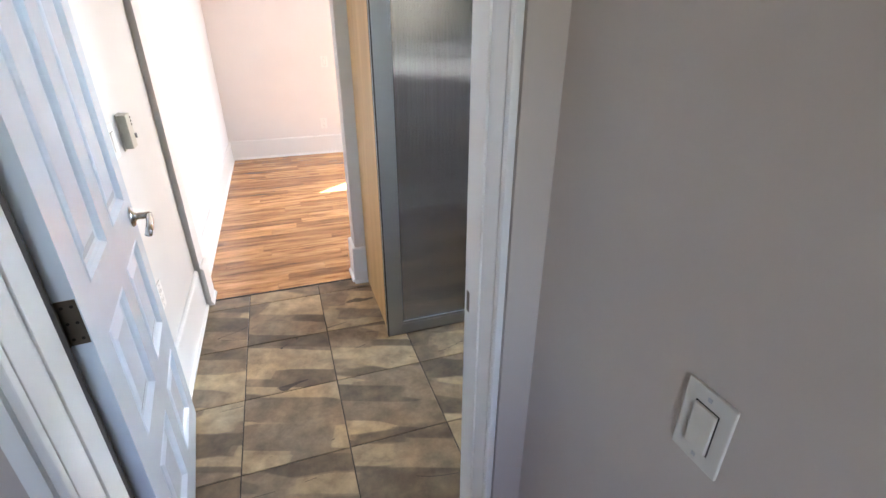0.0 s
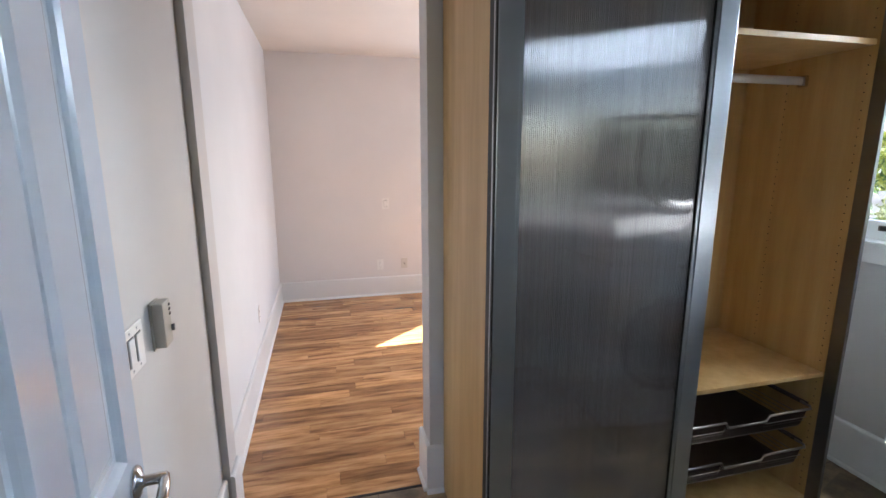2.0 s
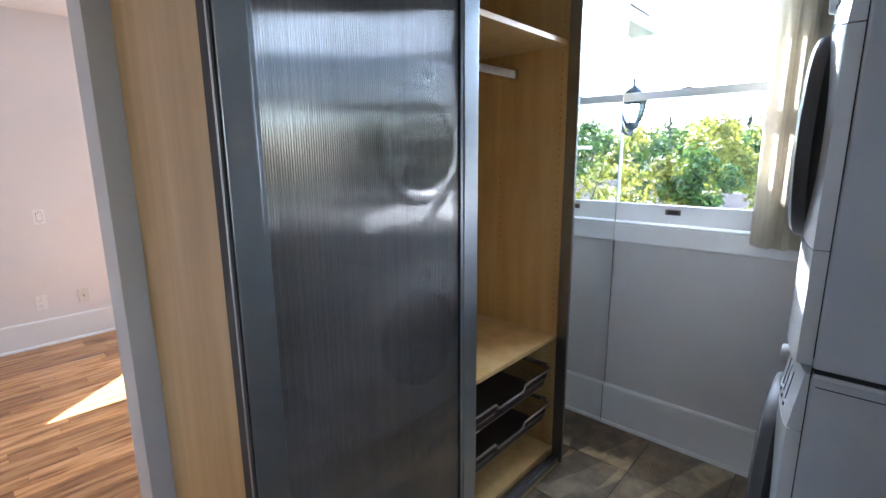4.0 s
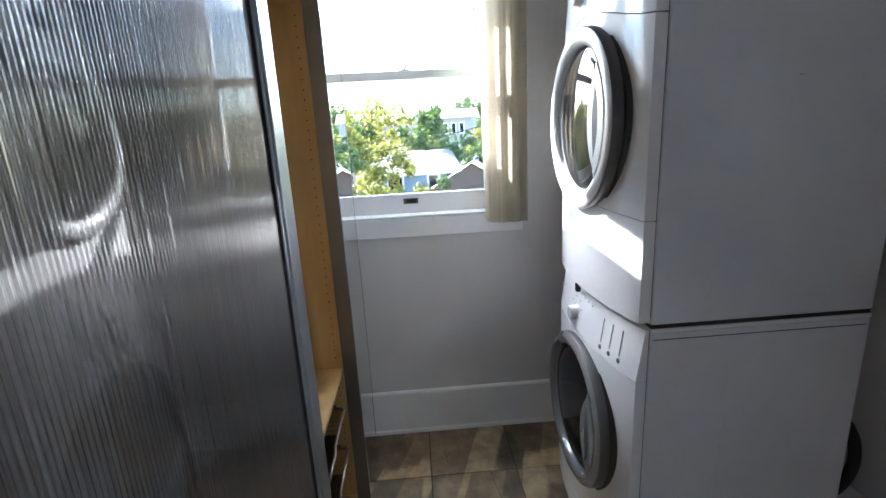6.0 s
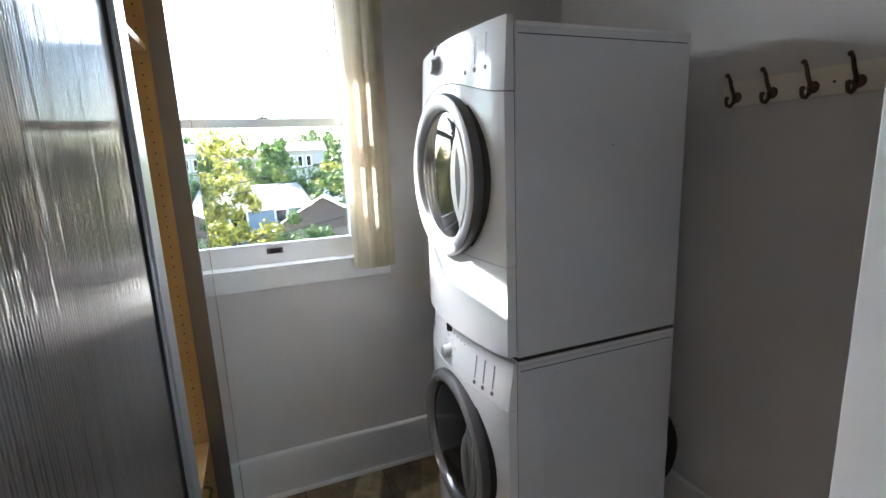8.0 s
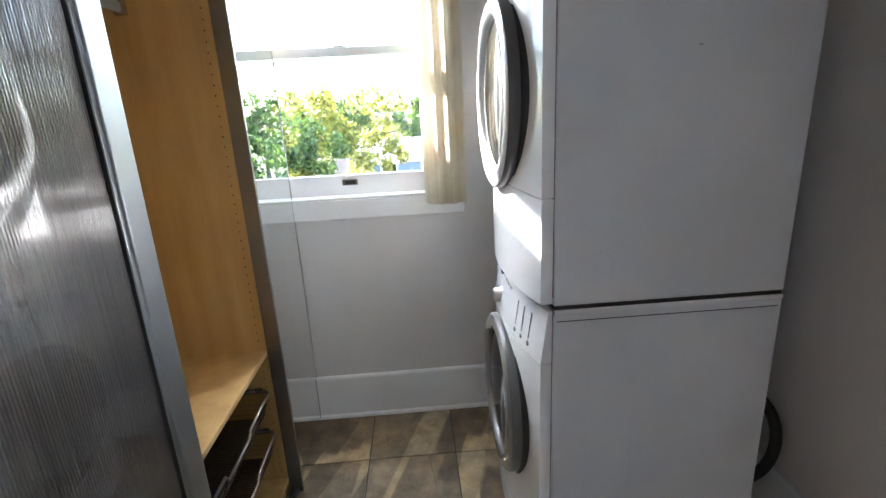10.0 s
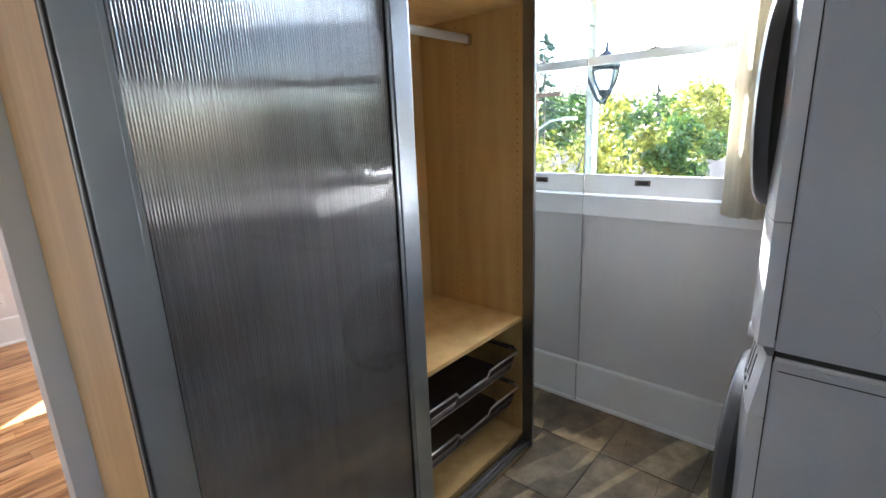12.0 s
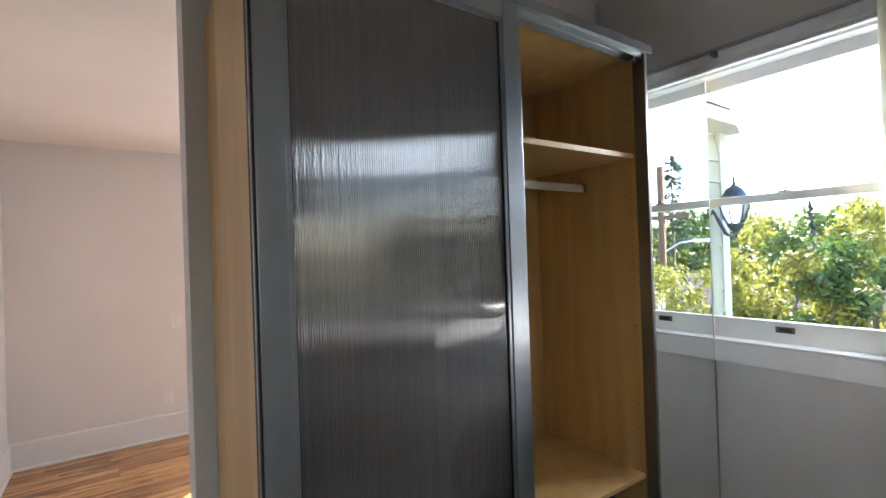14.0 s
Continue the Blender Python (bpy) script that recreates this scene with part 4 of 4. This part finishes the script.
def wall_plate(name, label, category, origin, normal, width, height, inserts, mat=PLATE_W):
    """A bevelled cover plate. normal: '+x', '-x' or '-y'; inserts: kind and offset across."""
    t = thing(name, origin, label, category)
    o = Vector(origin)

    def put(a0, a1, d0, d1, z0, z1, bevel):
        if normal == "-y":
            return boxed(o.x + a0, o.x + a1, o.y - d1, o.y - d0, o.z + z0, o.z + z1, bevel=bevel)
        if normal == "+x":
            return boxed(o.x + d0, o.x + d1, o.y + a0, o.y + a1, o.z + z0, o.z + z1, bevel=bevel)
        return boxed(o.x - d1, o.x - d0, o.y + a0, o.y + a1, o.z + z0, o.z + z1, bevel=bevel)

    part("cover_plate", put(-width / 2, width / 2, 0.0005, 0.006, -height / 2, height / 2, 0.0025), mat, t)
    for what, a in inserts:
        if what == "rocker":
            part("surround", put(a - 0.0180, a + 0.0180, 0.0055, 0.0066, -0.0345, 0.0345, 0.0), SHADOWGAP, t)
            r = put(a - 0.0165, a + 0.0165, 0.0055, 0.0105, -0.033, 0.033, 0.002)
            part("rocker", r, mat, t)
        elif what == "toggle":
            part("slot", put(a - 0.005, a + 0.005, 0.0055, 0.0066, -0.012, 0.012, 0.0), SHADOWGAP, t)
            part("toggle", put(a - 0.004, a + 0.004, 0.006, 0.016, 0.0, 0.010, 0.0015), mat, t)
        else:
            for z in (-0.020, 0.020):
                sock = part("socket", put(a - 0.017, a + 0.017, 0.0055, 0.0075, z - 0.014, z + 0.014, 0.001), mat, t)
                part("slot", put(a - 0.008, a - 0.006, 0.007, 0.0079, z - 0.005, z + 0.006, 0.0), SHADOWGAP, sock)
                part("slot", put(a + 0.006, a + 0.008, 0.007, 0.0079, z - 0.005, z + 0.006, 0.0), SHADOWGAP, sock)
        for z in (-height / 2 + 0.012, height / 2 - 0.012):
            part("screw", put(a - 0.003, a + 0.003, 0.0055, 0.0068, z - 0.003, z + 0.003, 0.001), SILVER, t)
    return t


wall_plate("light_switch", "ivory single rocker switch on the hall wall", "switch", (0.397, 0.388, 1.000), "-x", 0.072, 0.116, [("rocker", 0.0)], PLATE)
wall_plate("light_switch", "white double switch with rocker paddles beside the opening", "switch", (XW, 1.948, 1.086), "+x", 0.116, 0.116, [("rocker", -0.023), ("rocker", 0.023)])
wall_plate("power_outlet", "white outlet low on the laundry wall", "outlet", (XW, 1.977, 0.465), "+x", 0.070, 0.114, [("socket", 0.0)])
wall_plate("power_outlet", "white outlet on the far bedroom wall", "outlet", (0.425, YN, 0.350), "-y", 0.072, 0.116, [("socket", 0.0)])
wall_plate("cable_outlet", "white cable plate on the far bedroom wall", "outlet", (0.700, YN, 0.356), "-y", 0.072, 0.116, [("toggle", 0.0)], PLATE)
wall_plate("light_switch", "white light switch on the far bedroom wall", "switch", (0.502, YN, 1.030), "-y", 0.072, 0.116, [("rocker", 0.0)])
wall_plate("power_outlet", "white outlet low on the bedroom side wall", "outlet", (XB, 4.19, 0.430), "+x", 0.072, 0.116, [("socket", 0.0)])

thermo = thing("thermostat", (XW, 2.10, 1.10), "beige box thermostat beside the bedroom opening", "thermostat")
part("wall_plate", boxed(XW + 0.0005, XW + 0.006, 2.072, 2.136, 1.028, 1.158, bevel=0.002), PLATE_T, thermo)
part("cover", boxed(XW + 0.006, XW + 0.034, 2.074, 2.134, 1.034, 1.156, bevel=0.004), PLATE_T, thermo)
for k in range(3):
    part("vent", boxed(XW + 0.0335, XW + 0.0348, 2.118, 2.132, 1.112 + 0.013 * k, 1.118 + 0.013 * k), SHADOWGAP, thermo)
part("lever", boxed(XW + 0.033, XW + 0.041, 2.128, 2.134, 1.064, 1.082, bevel=0.001), INK, thermo)

# ---- outdoors: wing of the house with its lantern ----
wing = thing("house_wing", (3.0, 3.2, -5.5), "pale yellow clapboard wing of the house with white corner board", "house")
bm = boxed(2.49, 3.68, 2.62, 2.634, -5.5, 2.34)
box(bm, 2.49, 3.68, 2.634, 6.0, -5.5, -0.13)
wall_w = part("wall", bm, SIDING, wing)
z = -5.45
while z < 2.30:
    bm = bmesh.new()
    a = [bm.verts.new(p) for p in ((2.49, 2.618, z), (3.60, 2.618, z), (3.60, 2.596, z), (2.49, 2.596, z), (2.49, 2.618, z + 0.150), (3.60, 2.618, z + 0.150), (3.60, 2.612, z + 0.150), (2.49, 2.612, z + 0.150))]
    for q in ((0, 1, 2, 3), (4, 5, 6, 7), (3, 2, 6, 7), (0, 3, 7, 4), (1, 2, 6, 5)):
        bm.faces.new([a[i] for i in q])
    part("clapboard", bm, SIDING, wall_w)
    z += 0.152
part("corner_board", boxed(3.60, 3.70, 2.590, 2.72, -5.5, 2.355, bevel=0.004), TRIM_OUT, wing, "white corner board")
part("soffit", boxed(2.49, 3.80, 2.44, 2.633, 2.355, 2.375), TRIM_OUT, wing)
part("fascia", boxed(2.49, 3.82, 2.415, 2.438, 2.345, 2.434, bevel=0.004), TRIM_OUT, wing)
bm = bmesh.new()
for q in (((2.49, 2.40, 2.439), (3.84, 2.40, 2.439), (3.84, 4.3, 3.45), (2.49, 4.3, 3.45)), ((2.49, 4.3, 3.45), (3.84, 4.3, 3.45), (3.84, 6.25, 2.62), (2.49, 6.25, 2.62))):
    bm.faces.new([bm.verts.new(p) for p in q])
bmesh.ops.solidify(bm, geom=bm.faces[:], thickness=-0.05)
part("roof", bm, ROOF_B, wing)
# unseen eave added above the window to cut off the top of the sun patch
solid("eave", boxed(2.49, 2.88, -2.0, 2.38, 2.51, 2.56), TRIM_OUT)

lamp = thing("wall_lantern", (3.44, 2.5, 1.62), "blue-grey cast coach lantern on the house wing", "lantern")
lx, ly = 3.44, 2.44
part("wall_mount", revolve(bmesh.new(), [(0.0, 0.0), (0.055, 0.0), (0.055, -0.012), (0.03, -0.02)], (lx - 0.14, 2.592, 1.70), "Y", 16), IRON, lamp, smooth=True)
part("arm", tube(bmesh.new(), [(lx - 0.14, 2.575, 1.72), (lx - 0.16, 2.50, 1.78), (lx - 0.17, 2.46, 1.70), (lx - 0.13, 2.44, 1.63), (lx - 0.05, 2.44, 1.615), (lx, 2.44, 1.65)], 0.012, 8), IRON, lamp, smooth=True)
part("base_cup", revolve(bmesh.new(), [(0.0, 1.60), (0.0091, 1.61), (0.0137, 1.64), (0.038, 1.665), (0.0502, 1.69), (0.0502, 1.70), (0.0, 1.70)], (lx, ly, 0), "Z", 16), IRON, lamp, smooth=True)
part("lantern_glass", revolve(bmesh.new(), [(0.0456, 1.70), (0.0646, 1.74), (0.0798, 1.80), (0.0851, 1.845)], (lx, ly, 0), "Z", 16), FROST, lamp, smooth=True)
for k in range(6):
    ang = math.tau * k / 6
    c, s = math.cos(ang), math.sin(ang)
    part("rib", tube(bmesh.new(), [(lx + r * c, ly + r * s, z) for r, z in ((0.0471, 1.70), (0.0676, 1.74), (0.0828, 1.80), (0.0882, 1.848))], 0.0048, 6), IRON, lamp)
part("cap", revolve(bmesh.new(), [(0.095, 1.843), (0.1003, 1.852), (0.0836, 1.872), (0.0593, 1.905), (0.0547, 1.918), (0.0342, 1.938), (0.0122, 1.955), (0.0076, 1.985), (0.0106, 1.995), (0.003, 2.01), (0.0, 2.03)], (lx, ly, 0), "Z", 18), IRON, lamp, smooth=True)

# cable that hangs from the eave
sag = [(2.80, 1.455 - 0.068 * u ** 0.8, 2.51 - 0.74 * u) for u in [k / 10 for k in range(11)]] + [(2.79, 1.381, 0.9), (2.79, 1.376, -5.5)]
solid("service_cable", tube(bmesh.new(), sag, 0.006, 6), INK, "thin grey cable hanging from the eave to the ground", "cable", kind="thing")

# ---- outdoors: ground, trees, houses ----
G = -5.5
bm = boxed(-1500, 1500, -1500, 1500, G - 1, G)
solid("ground", bm, GRASS)


def spot(az, dist, eye=(0.12, 1.7)):
    return eye[0] + dist * math.cos(radians(az)), eye[1] + dist * math.sin(radians(az))


def broadleaf(name, label, x, y, top, radius, leaf, seed, depth=None, size=0.11, leaves=4200, trunk=0.14, base=G):
    """A tapered trunk, limbs and a crown of clumped leaves with an uneven outline."""
    rng = random.Random(seed)
    t = thing(name, (x, y, base), label, "tree")
    depth = depth or radius * 1.3
    zc = top - depth
    bm = bmesh.new()
    tube(bm, [(x, y, base), (x + 0.1, y, (base + zc) / 2), (x, y + 0.1, zc)], trunk, 8, 0.55)
    part("trunk", bm, BARK, t)
    clumps = []
    for i in range(int(26 + radius * 9)):
        while True:
            p = Vector((rng.uniform(-1, 1), rng.uniform(-1, 1), rng.uniform(-1, 1)))
            if 0.25 < p.length < 1.0:
                break
        w = 0.80 + 0.35 * rng.random()
        clumps.append((Vector((x + p.x * radius * w, y + p.y * radius * w, zc + p.z * depth * (0.92 if p.z > 0 else 1.15))), radius * rng.uniform(0.16, 0.34)))
    for i in range(5):
        c = clumps[i * 3][0]
        part("limb", tube(bmesh.new(), [(x, y, zc - depth * 0.5), (x + (c.x - x) * 0.4, y + (c.y - y) * 0.4, (zc - depth * 0.5 + c.z) / 2 + 0.1), c], trunk * 0.4, 6, 0.25), BARK, t)
    verts, faces = [], []
    for i in range(leaves):
        c, r = clumps[rng.randrange(len(clumps))]
        d = Vector((rng.gauss(0, 1), rng.gauss(0, 1), rng.gauss(0, 0.85)))
        d = d.normalized() * r * rng.random() ** 0.45
        p = c + d
        n = (d.normalized() + Vector((rng.gauss(0, 0.6), rng.gauss(0, 0.6), rng.gauss(0.35, 0.5)))).normalized()
        a = n.orthogonal().normalized()
        a.rotate(Matrix.Rotation(rng.uniform(0, 6.28), 3, n))
        b = n.cross(a)
        s = size * rng.uniform(0.6, 1.25)
        k = len(verts)
        verts += [p - a * s, p + b * s * 0.42 + n * s * 0.12, p + a * s, p - b * s * 0.42 + n * s * 0.12]
        faces.append((k, k + 1, k + 2, k + 3))
    me = bpy.data.meshes.new("crown")
    o = Vector((x, y, base))
    me.from_pydata([v - o for v in verts], [], faces)
    me.materials.append(leaf)
    ob = new("crown", me)
    ob.parent = t
    return t


TREES = [
    # bearing, distance, top, radius, leaf, leaf length, how many
    (17.5, 8.5, 2.35, 1.25, LEAF_A, 0.068, 10500), (22.5, 9.5, 2.2, 1.35, LEAF_A, 0.068, 10000), (12.6, 9.2, 1.95, 1.05, LEAF_B, 0.068, 8500),
    (8.6, 11.0, 2.85, 1.15, LEAF_A, 0.075, 7500), (27.0, 8.8, 2.2, 1.3, LEAF_A, 0.07, 8000),
    (3.0, 20, 1.3, 1.6, LEAF_A, 0.14, 3200), (-2.8, 30, 3.4, 2.6, LEAF_B, 0.2, 3600), (-4.2, 17, -0.1, 1.35, LEAF_B, 0.10, 5200), (4.2, 33, 2.5, 2.2, LEAF_A, 0.18, 3600), (-1.2, 37, 1.9, 1.9, LEAF_A, 0.18, 3400), (-8.6, 40, 2.0, 1.7, LEAF_A, 0.18, 2600), (7.4, 30, 3.0, 2.0, LEAF_B, 0.17, 3200),
    (-0.5, 14.5, -0.9, 0.9, LEAF_D, 0.09, 2600), (-10.0, 26, 1.9, 2.0, LEAF_B, 0.18, 2800), (5.6, 34, 2.5, 2.3, LEAF_B, 0.2, 2600),
    (-22.0, 12.5, 1.9, 1.5, LEAF_A, 0.08, 6500), (-30.0, 11, 1.6, 1.7, LEAF_B, 0.1, 5200), (-18.5, 12, 1.5, 1.4, LEAF_A, 0.1, 4200), (-14, 22, 1.6, 2.0, LEAF_B, 0.16, 3000),
]
for i, (az, dist, top, rad, leaf, size, count) in enumerate(TREES):
    tx, ty = spot(az, dist)
    tint = {LEAF_A: "yellow-green", LEAF_B: "deep green", LEAF_D: "pinkish-green"}[leaf]
    broadleaf("tree", f"leafy {tint} tree {'near the window' if dist < 13 else 'among the houses'}", tx, ty, top, rad, leaf, 20 + i, rad * (2.0 if dist < 13 else 1.5), size, count)
for i in range(26):
    az = -38 + i * 2.75
    dist = 62 + 18 * ((i * 7) % 5) / 5
    tx, ty = spot(az, dist)
    broadleaf("tree", "distant green tree on the far slope", tx, ty, 4.2 + 2.6 * ((i * 5) % 7) / 7, 4.6, LEAF_B if i % 3 else LEAF_A, 90 + i, 4.5, 0.42, 1500, 0.25)


def conifer(x, y, top, seed, width):
    rng = random.Random(seed)
    t = thing("conifer", (x, y, G), "tall open blue-green conifer against the sky", "tree")
    part("trunk", tube(bmesh.new(), [(x, y, G), (x, y, top)], 0.16, 8, 0.2), BARK, t)
    verts, faces = [], []
    o = Vector((x, y, G))
    tiers = 13
    for k in range(tiers * 6):
        f = (k / (tiers * 6)) ** 0.85
        z = top - 0.2 - f * tiers * 0.6 + rng.gauss(0, 0.12)
        reach = width * (0.12 + 0.88 * f) * rng.uniform(0.35, 1.15)
        a = rng.uniform(0, 6.28)
        droop = rng.uniform(-0.25, 0.15)
        for m in range(34):
            u = rng.random() ** 0.6
            p = Vector((x + math.cos(a) * reach * u, y + math.sin(a) * reach * u, z + droop * reach * u + rng.gauss(0, 0.09)))
            d = Vector((math.cos(a) + rng.gauss(0, 0.7), math.sin(a) + rng.gauss(0, 0.7), rng.gauss(0, 0.4))).normalized()
            b = d.orthogonal().normalized()
            s = 0.16 * rng.uniform(0.7, 1.4)
            i = len(verts)
            verts += [p - d * s - o, p + b * s * 0.3 - o, p + d * s - o, p - b * s * 0.3 - o]
            faces.append((i, i + 1, i + 2, i + 3))
    me = bpy.data.meshes.new("crown")
    me.from_pydata(verts, [], faces)
    me.materials.append(LEAF_C)
    ob = new("crown", me)
    ob.parent = t


cx, cy = spot(-27.2, 40)
conifer(cx, cy, 8.6, 5, 2.8)
cx, cy = spot(16.3, 55)
conifer(cx, cy, 5.2, 6, 1.2)
cx, cy = spot(9.0, 48)
conifer(cx, cy, 4.6, 8, 1.3)


def house(label, az, dist, width, depth, eave, ridge, wall, roof, turn, windows, gable_front=False):
    """A gabled house turned by some degrees, with windows on the side towards us."""
    x, y = spot(az, dist)
    t = thing("house", (x, y, G), label, "house", turn=turn)
    w, d, e, r = width / 2, depth / 2, eave - G, ridge - G
    bm = boxed(-d, d, -w, w, 0, e)
    body = part("wall", bm, wall, t)
    bm = bmesh.new()
    o = 0.35
    if gable_front:
        prof = [(-w - o, e - 0.12), (0, r), (w + o, e - 0.12)]
        for (a0, z0), (a1, z1) in zip(prof, prof[1:]):
            q = [bm.verts.new(p) for p in ((-d - o, a0, z0), (d + o, a0, z0), (d + o, a1, z1), (-d - o, a1, z1))]
            bm.faces.new(q)
        g = bmesh.new()
        vs = [g.verts.new(p) for p in ((-d + 0.01, -w, e), (-d + 0.01, w, e), (-d + 0.01, 0, r - 0.08))]
        g.faces.new(vs)
        bmesh.ops.solidify(g, geom=g.faces[:], thickness=0.1)
        part("gable", g, wall, t)
    else:
        prof = [(-d - o, e - 0.12), (0, r), (d + o, e - 0.12)]
        for (a0, z0), (a1, z1) in zip(prof, prof[1:]):
            q = [bm.verts.new(p) for p in ((a0, -w - o, z0), (a0, w + o, z0), (a1, w + o, z1), (a1, -w - o, z1))]
            bm.faces.new(q)
    bmesh.ops.solidify(bm, geom=bm.faces[:], thickness=0.12)
    part("roof", bm, roof, t)
    for yy, zz, ww, hh in windows:
        z = zz - G
        win_ob = part("window", boxed(-d - 0.05, -d + 0.02, yy - ww / 2, yy + ww / 2, z - hh / 2, z + hh / 2), TRIM, t)
        part("pane", boxed(-d - 0.07, -d - 0.045, yy - ww / 2 + 0.1, yy + ww / 2 - 0.1, z - hh / 2 + 0.1, z + hh / 2 - 0.1), DARKGLASS, win_ob)
    return t


house("pale blue clapboard house with a whitish roof", 0.9, 27, 4.4, 5.0, -0.55, 0.45, WALL_BLUE, ROOF_W, 8, [(1.0, -1.2, 0.9, 1.1), (-1.0, -1.2, 0.7, 1.1)])
house("tan house with a pale gabled roof", -7.2, 26, 5.0, 6.0, -1.6, -0.1, WALL_BROWN, ROOF_W, -10, [(0.3, -2.5, 1.6, 0.9)], True)
house("two-storey cream house on the slope", -5.4, 50, 3.4, 5.0, 2.7, 3.5, WALL_CREAM, ROOF_W, -14, [(-0.8, 1.6, 0.55, 1.1), (0.0, 1.6, 0.55, 1.1), (0.8, 1.6, 0.55, 1.1), (0.2, -0.5, 1.4, 1.1)])
house("low brown house among the trees", 1.8, 48, 4.6, 5.0, 1.2, 2.1, WALL_BROWN, ROOF_B, 5, [(-1.2, 0.2, 1.0, 0.9), (1.1, 0.2, 1.0, 0.9)])
house("grey roofed house behind the street pole", -27, 22, 6.0, 6.0, -1.2, 0.3, WALL_CREAM, ROOF_B, -30, [(0.0, -2.3, 1.4, 1.0)])
house("small pale house beside the trees", 11.5, 24, 4.0, 5.0, -1.3, -0.3, WALL_CREAM, ROOF_B, 12, [(0.0, -2.2, 1.2, 0.9)])

pole = thing("utility_pole", (*spot(-25.6, 15.5), G), "brown wooden utility pole with a street lamp and cables", "utility pole")
ux, uy = spot(-25.6, 15.5)
part("post", tube(bmesh.new(), [(ux, uy, G), (ux, uy, 4.0)], 0.13, 10, 0.8), POLEWOOD, pole)
part("crossarm", boxed(ux - 0.06, ux + 0.06, uy - 0.9, uy + 0.9, 2.35, 2.47), POLEWOOD, pole)
part("lamp_arm", tube(bmesh.new(), [(ux, uy, 1.3), (ux - 0.1, uy + 0.6, 1.6), (ux - 0.15, uy + 1.1, 1.66)], 0.03, 6), SILVER, pole)
part("lamp_head", boxed(ux - 0.25, ux - 0.05, uy + 1.05, uy + 1.5, 1.60, 1.70, bevel=0.03), SILVER, pole)
part("meter_box", boxed(ux - 0.22, ux - 0.12, uy - 0.09, uy + 0.09, -0.6, -0.1, bevel=0.01), PLATE_W, pole)
for k, (z, dy) in enumerate(((2.5, -0.8), (2.5, 0.8), (1.0, 0.0))):
    pts = []
    for i in range(13):
        u = i / 12
        pts.append((ux + (14 - ux) * u, uy + dy + (10 - uy) * u, z - 2.4 * u - 1.6 * u * (1 - u)))
    part("cable", tube(bmesh.new(), pts, 0.012, 5), RUBBER, pole)

# ---- floor tiles ----
TX0, TY0, TS = -0.374, 1.399, 0.3895
tiles = thing("floor_tiles", (0, 0, 0), "beige and brown slate-look glazed floor tiles", "floor tile", kind="structure")
shared = {}


def tile_piece(parent, name, x0, x1, y0, y1, top, thick, gap, mat, chamfer):
    w, d = round(x1 - x0, 4), round(y1 - y0, 4)
    if (w, d, name) not in shared:
        bm = bmesh.new()
        hx, hy = w / 2 - gap, d / 2 - gap
        rings = [[bm.verts.new((sx * (hx - i), sy * (hy - i), z)) for sx, sy in ((-1, -1), (1, -1), (1, 1), (-1, 1))] for i, z in ((0, -thick), (0, -chamfer), (chamfer, 0))]
        for p, q in zip(rings, rings[1:]):
            for k in range(4):
                bm.faces.new((p[k], p[(k + 1) % 4], q[(k + 1) % 4], q[k]))
        bm.faces.new(rings[-1])
        shared[(w, d, name)] = mesh_of(name, bm, mat)
    ob = new(name, shared[(w, d, name)])
    ob.parent = parent
    ob.location = ((x0 + x1) / 2, (y0 + y1) / 2, top)
    return ob


def cuts(start, step, lo, hi):
    k = math.floor((lo - start) / step)
    out = [lo]
    while True:
        k += 1
        p = start + k * step
        if p >= hi - 1e-4:
            break
        if p > lo + 1e-4:
            out.append(p)
    return out + [hi]


xs = cuts(TX0, TS, -0.618, 2.316)
ys = cuts(TY0, TS, 0.288, 2.684)
for a, b in zip(xs, xs[1:]):
    for c, d in zip(ys, ys[1:]):
        if b < 0.5 and d < 0.8:
            continue
        tile_piece(tiles, "tile", a, b, c, d, 0.0, 0.006, 0.0022, SLATE, 0.0012)
for a, b in zip(cuts(TX0, TS, -1.3, 0.389), cuts(TX0, TS, -1.3, 0.389)[1:]):
    for c, d in zip(cuts(TY0, TS, -1.45, 0.60), cuts(TY0, TS, -1.45, 0.60)[1:]):
        tile_piece(tiles, "tile", a, b, c, d, 0.0, 0.006, 0.0022, SLATE, 0.0012)

# ---- bedroom floor planks ----
planks = thing("floor_planks", (0, 0, 0), "warm walnut laminate planks with dark grain", "floor plank", kind="structure")
rng = random.Random(4)
row, y = 0, 2.697
while y < YN - 0.002:
    y1 = min(y + 0.094, YN)
    x = XB - rng.uniform(0.0, 0.8)
    while x < 1.75:
        x1 = x + rng.choice((0.62, 0.75, 0.9, 1.05))
        a, b = max(x, XB + 0.001), min(x1, 1.75)
        if b - a > 0.02:
            tile_piece(planks, "plank", a, b, y, y1, 0.0, 0.004, 0.0004, PLANK, 0.0007)
        x = x1
    y = y1
solid("floor_planks_rest", boxed(1.75, 3.53, 2.697, YN, -0.004, -0.0005), PLANK)
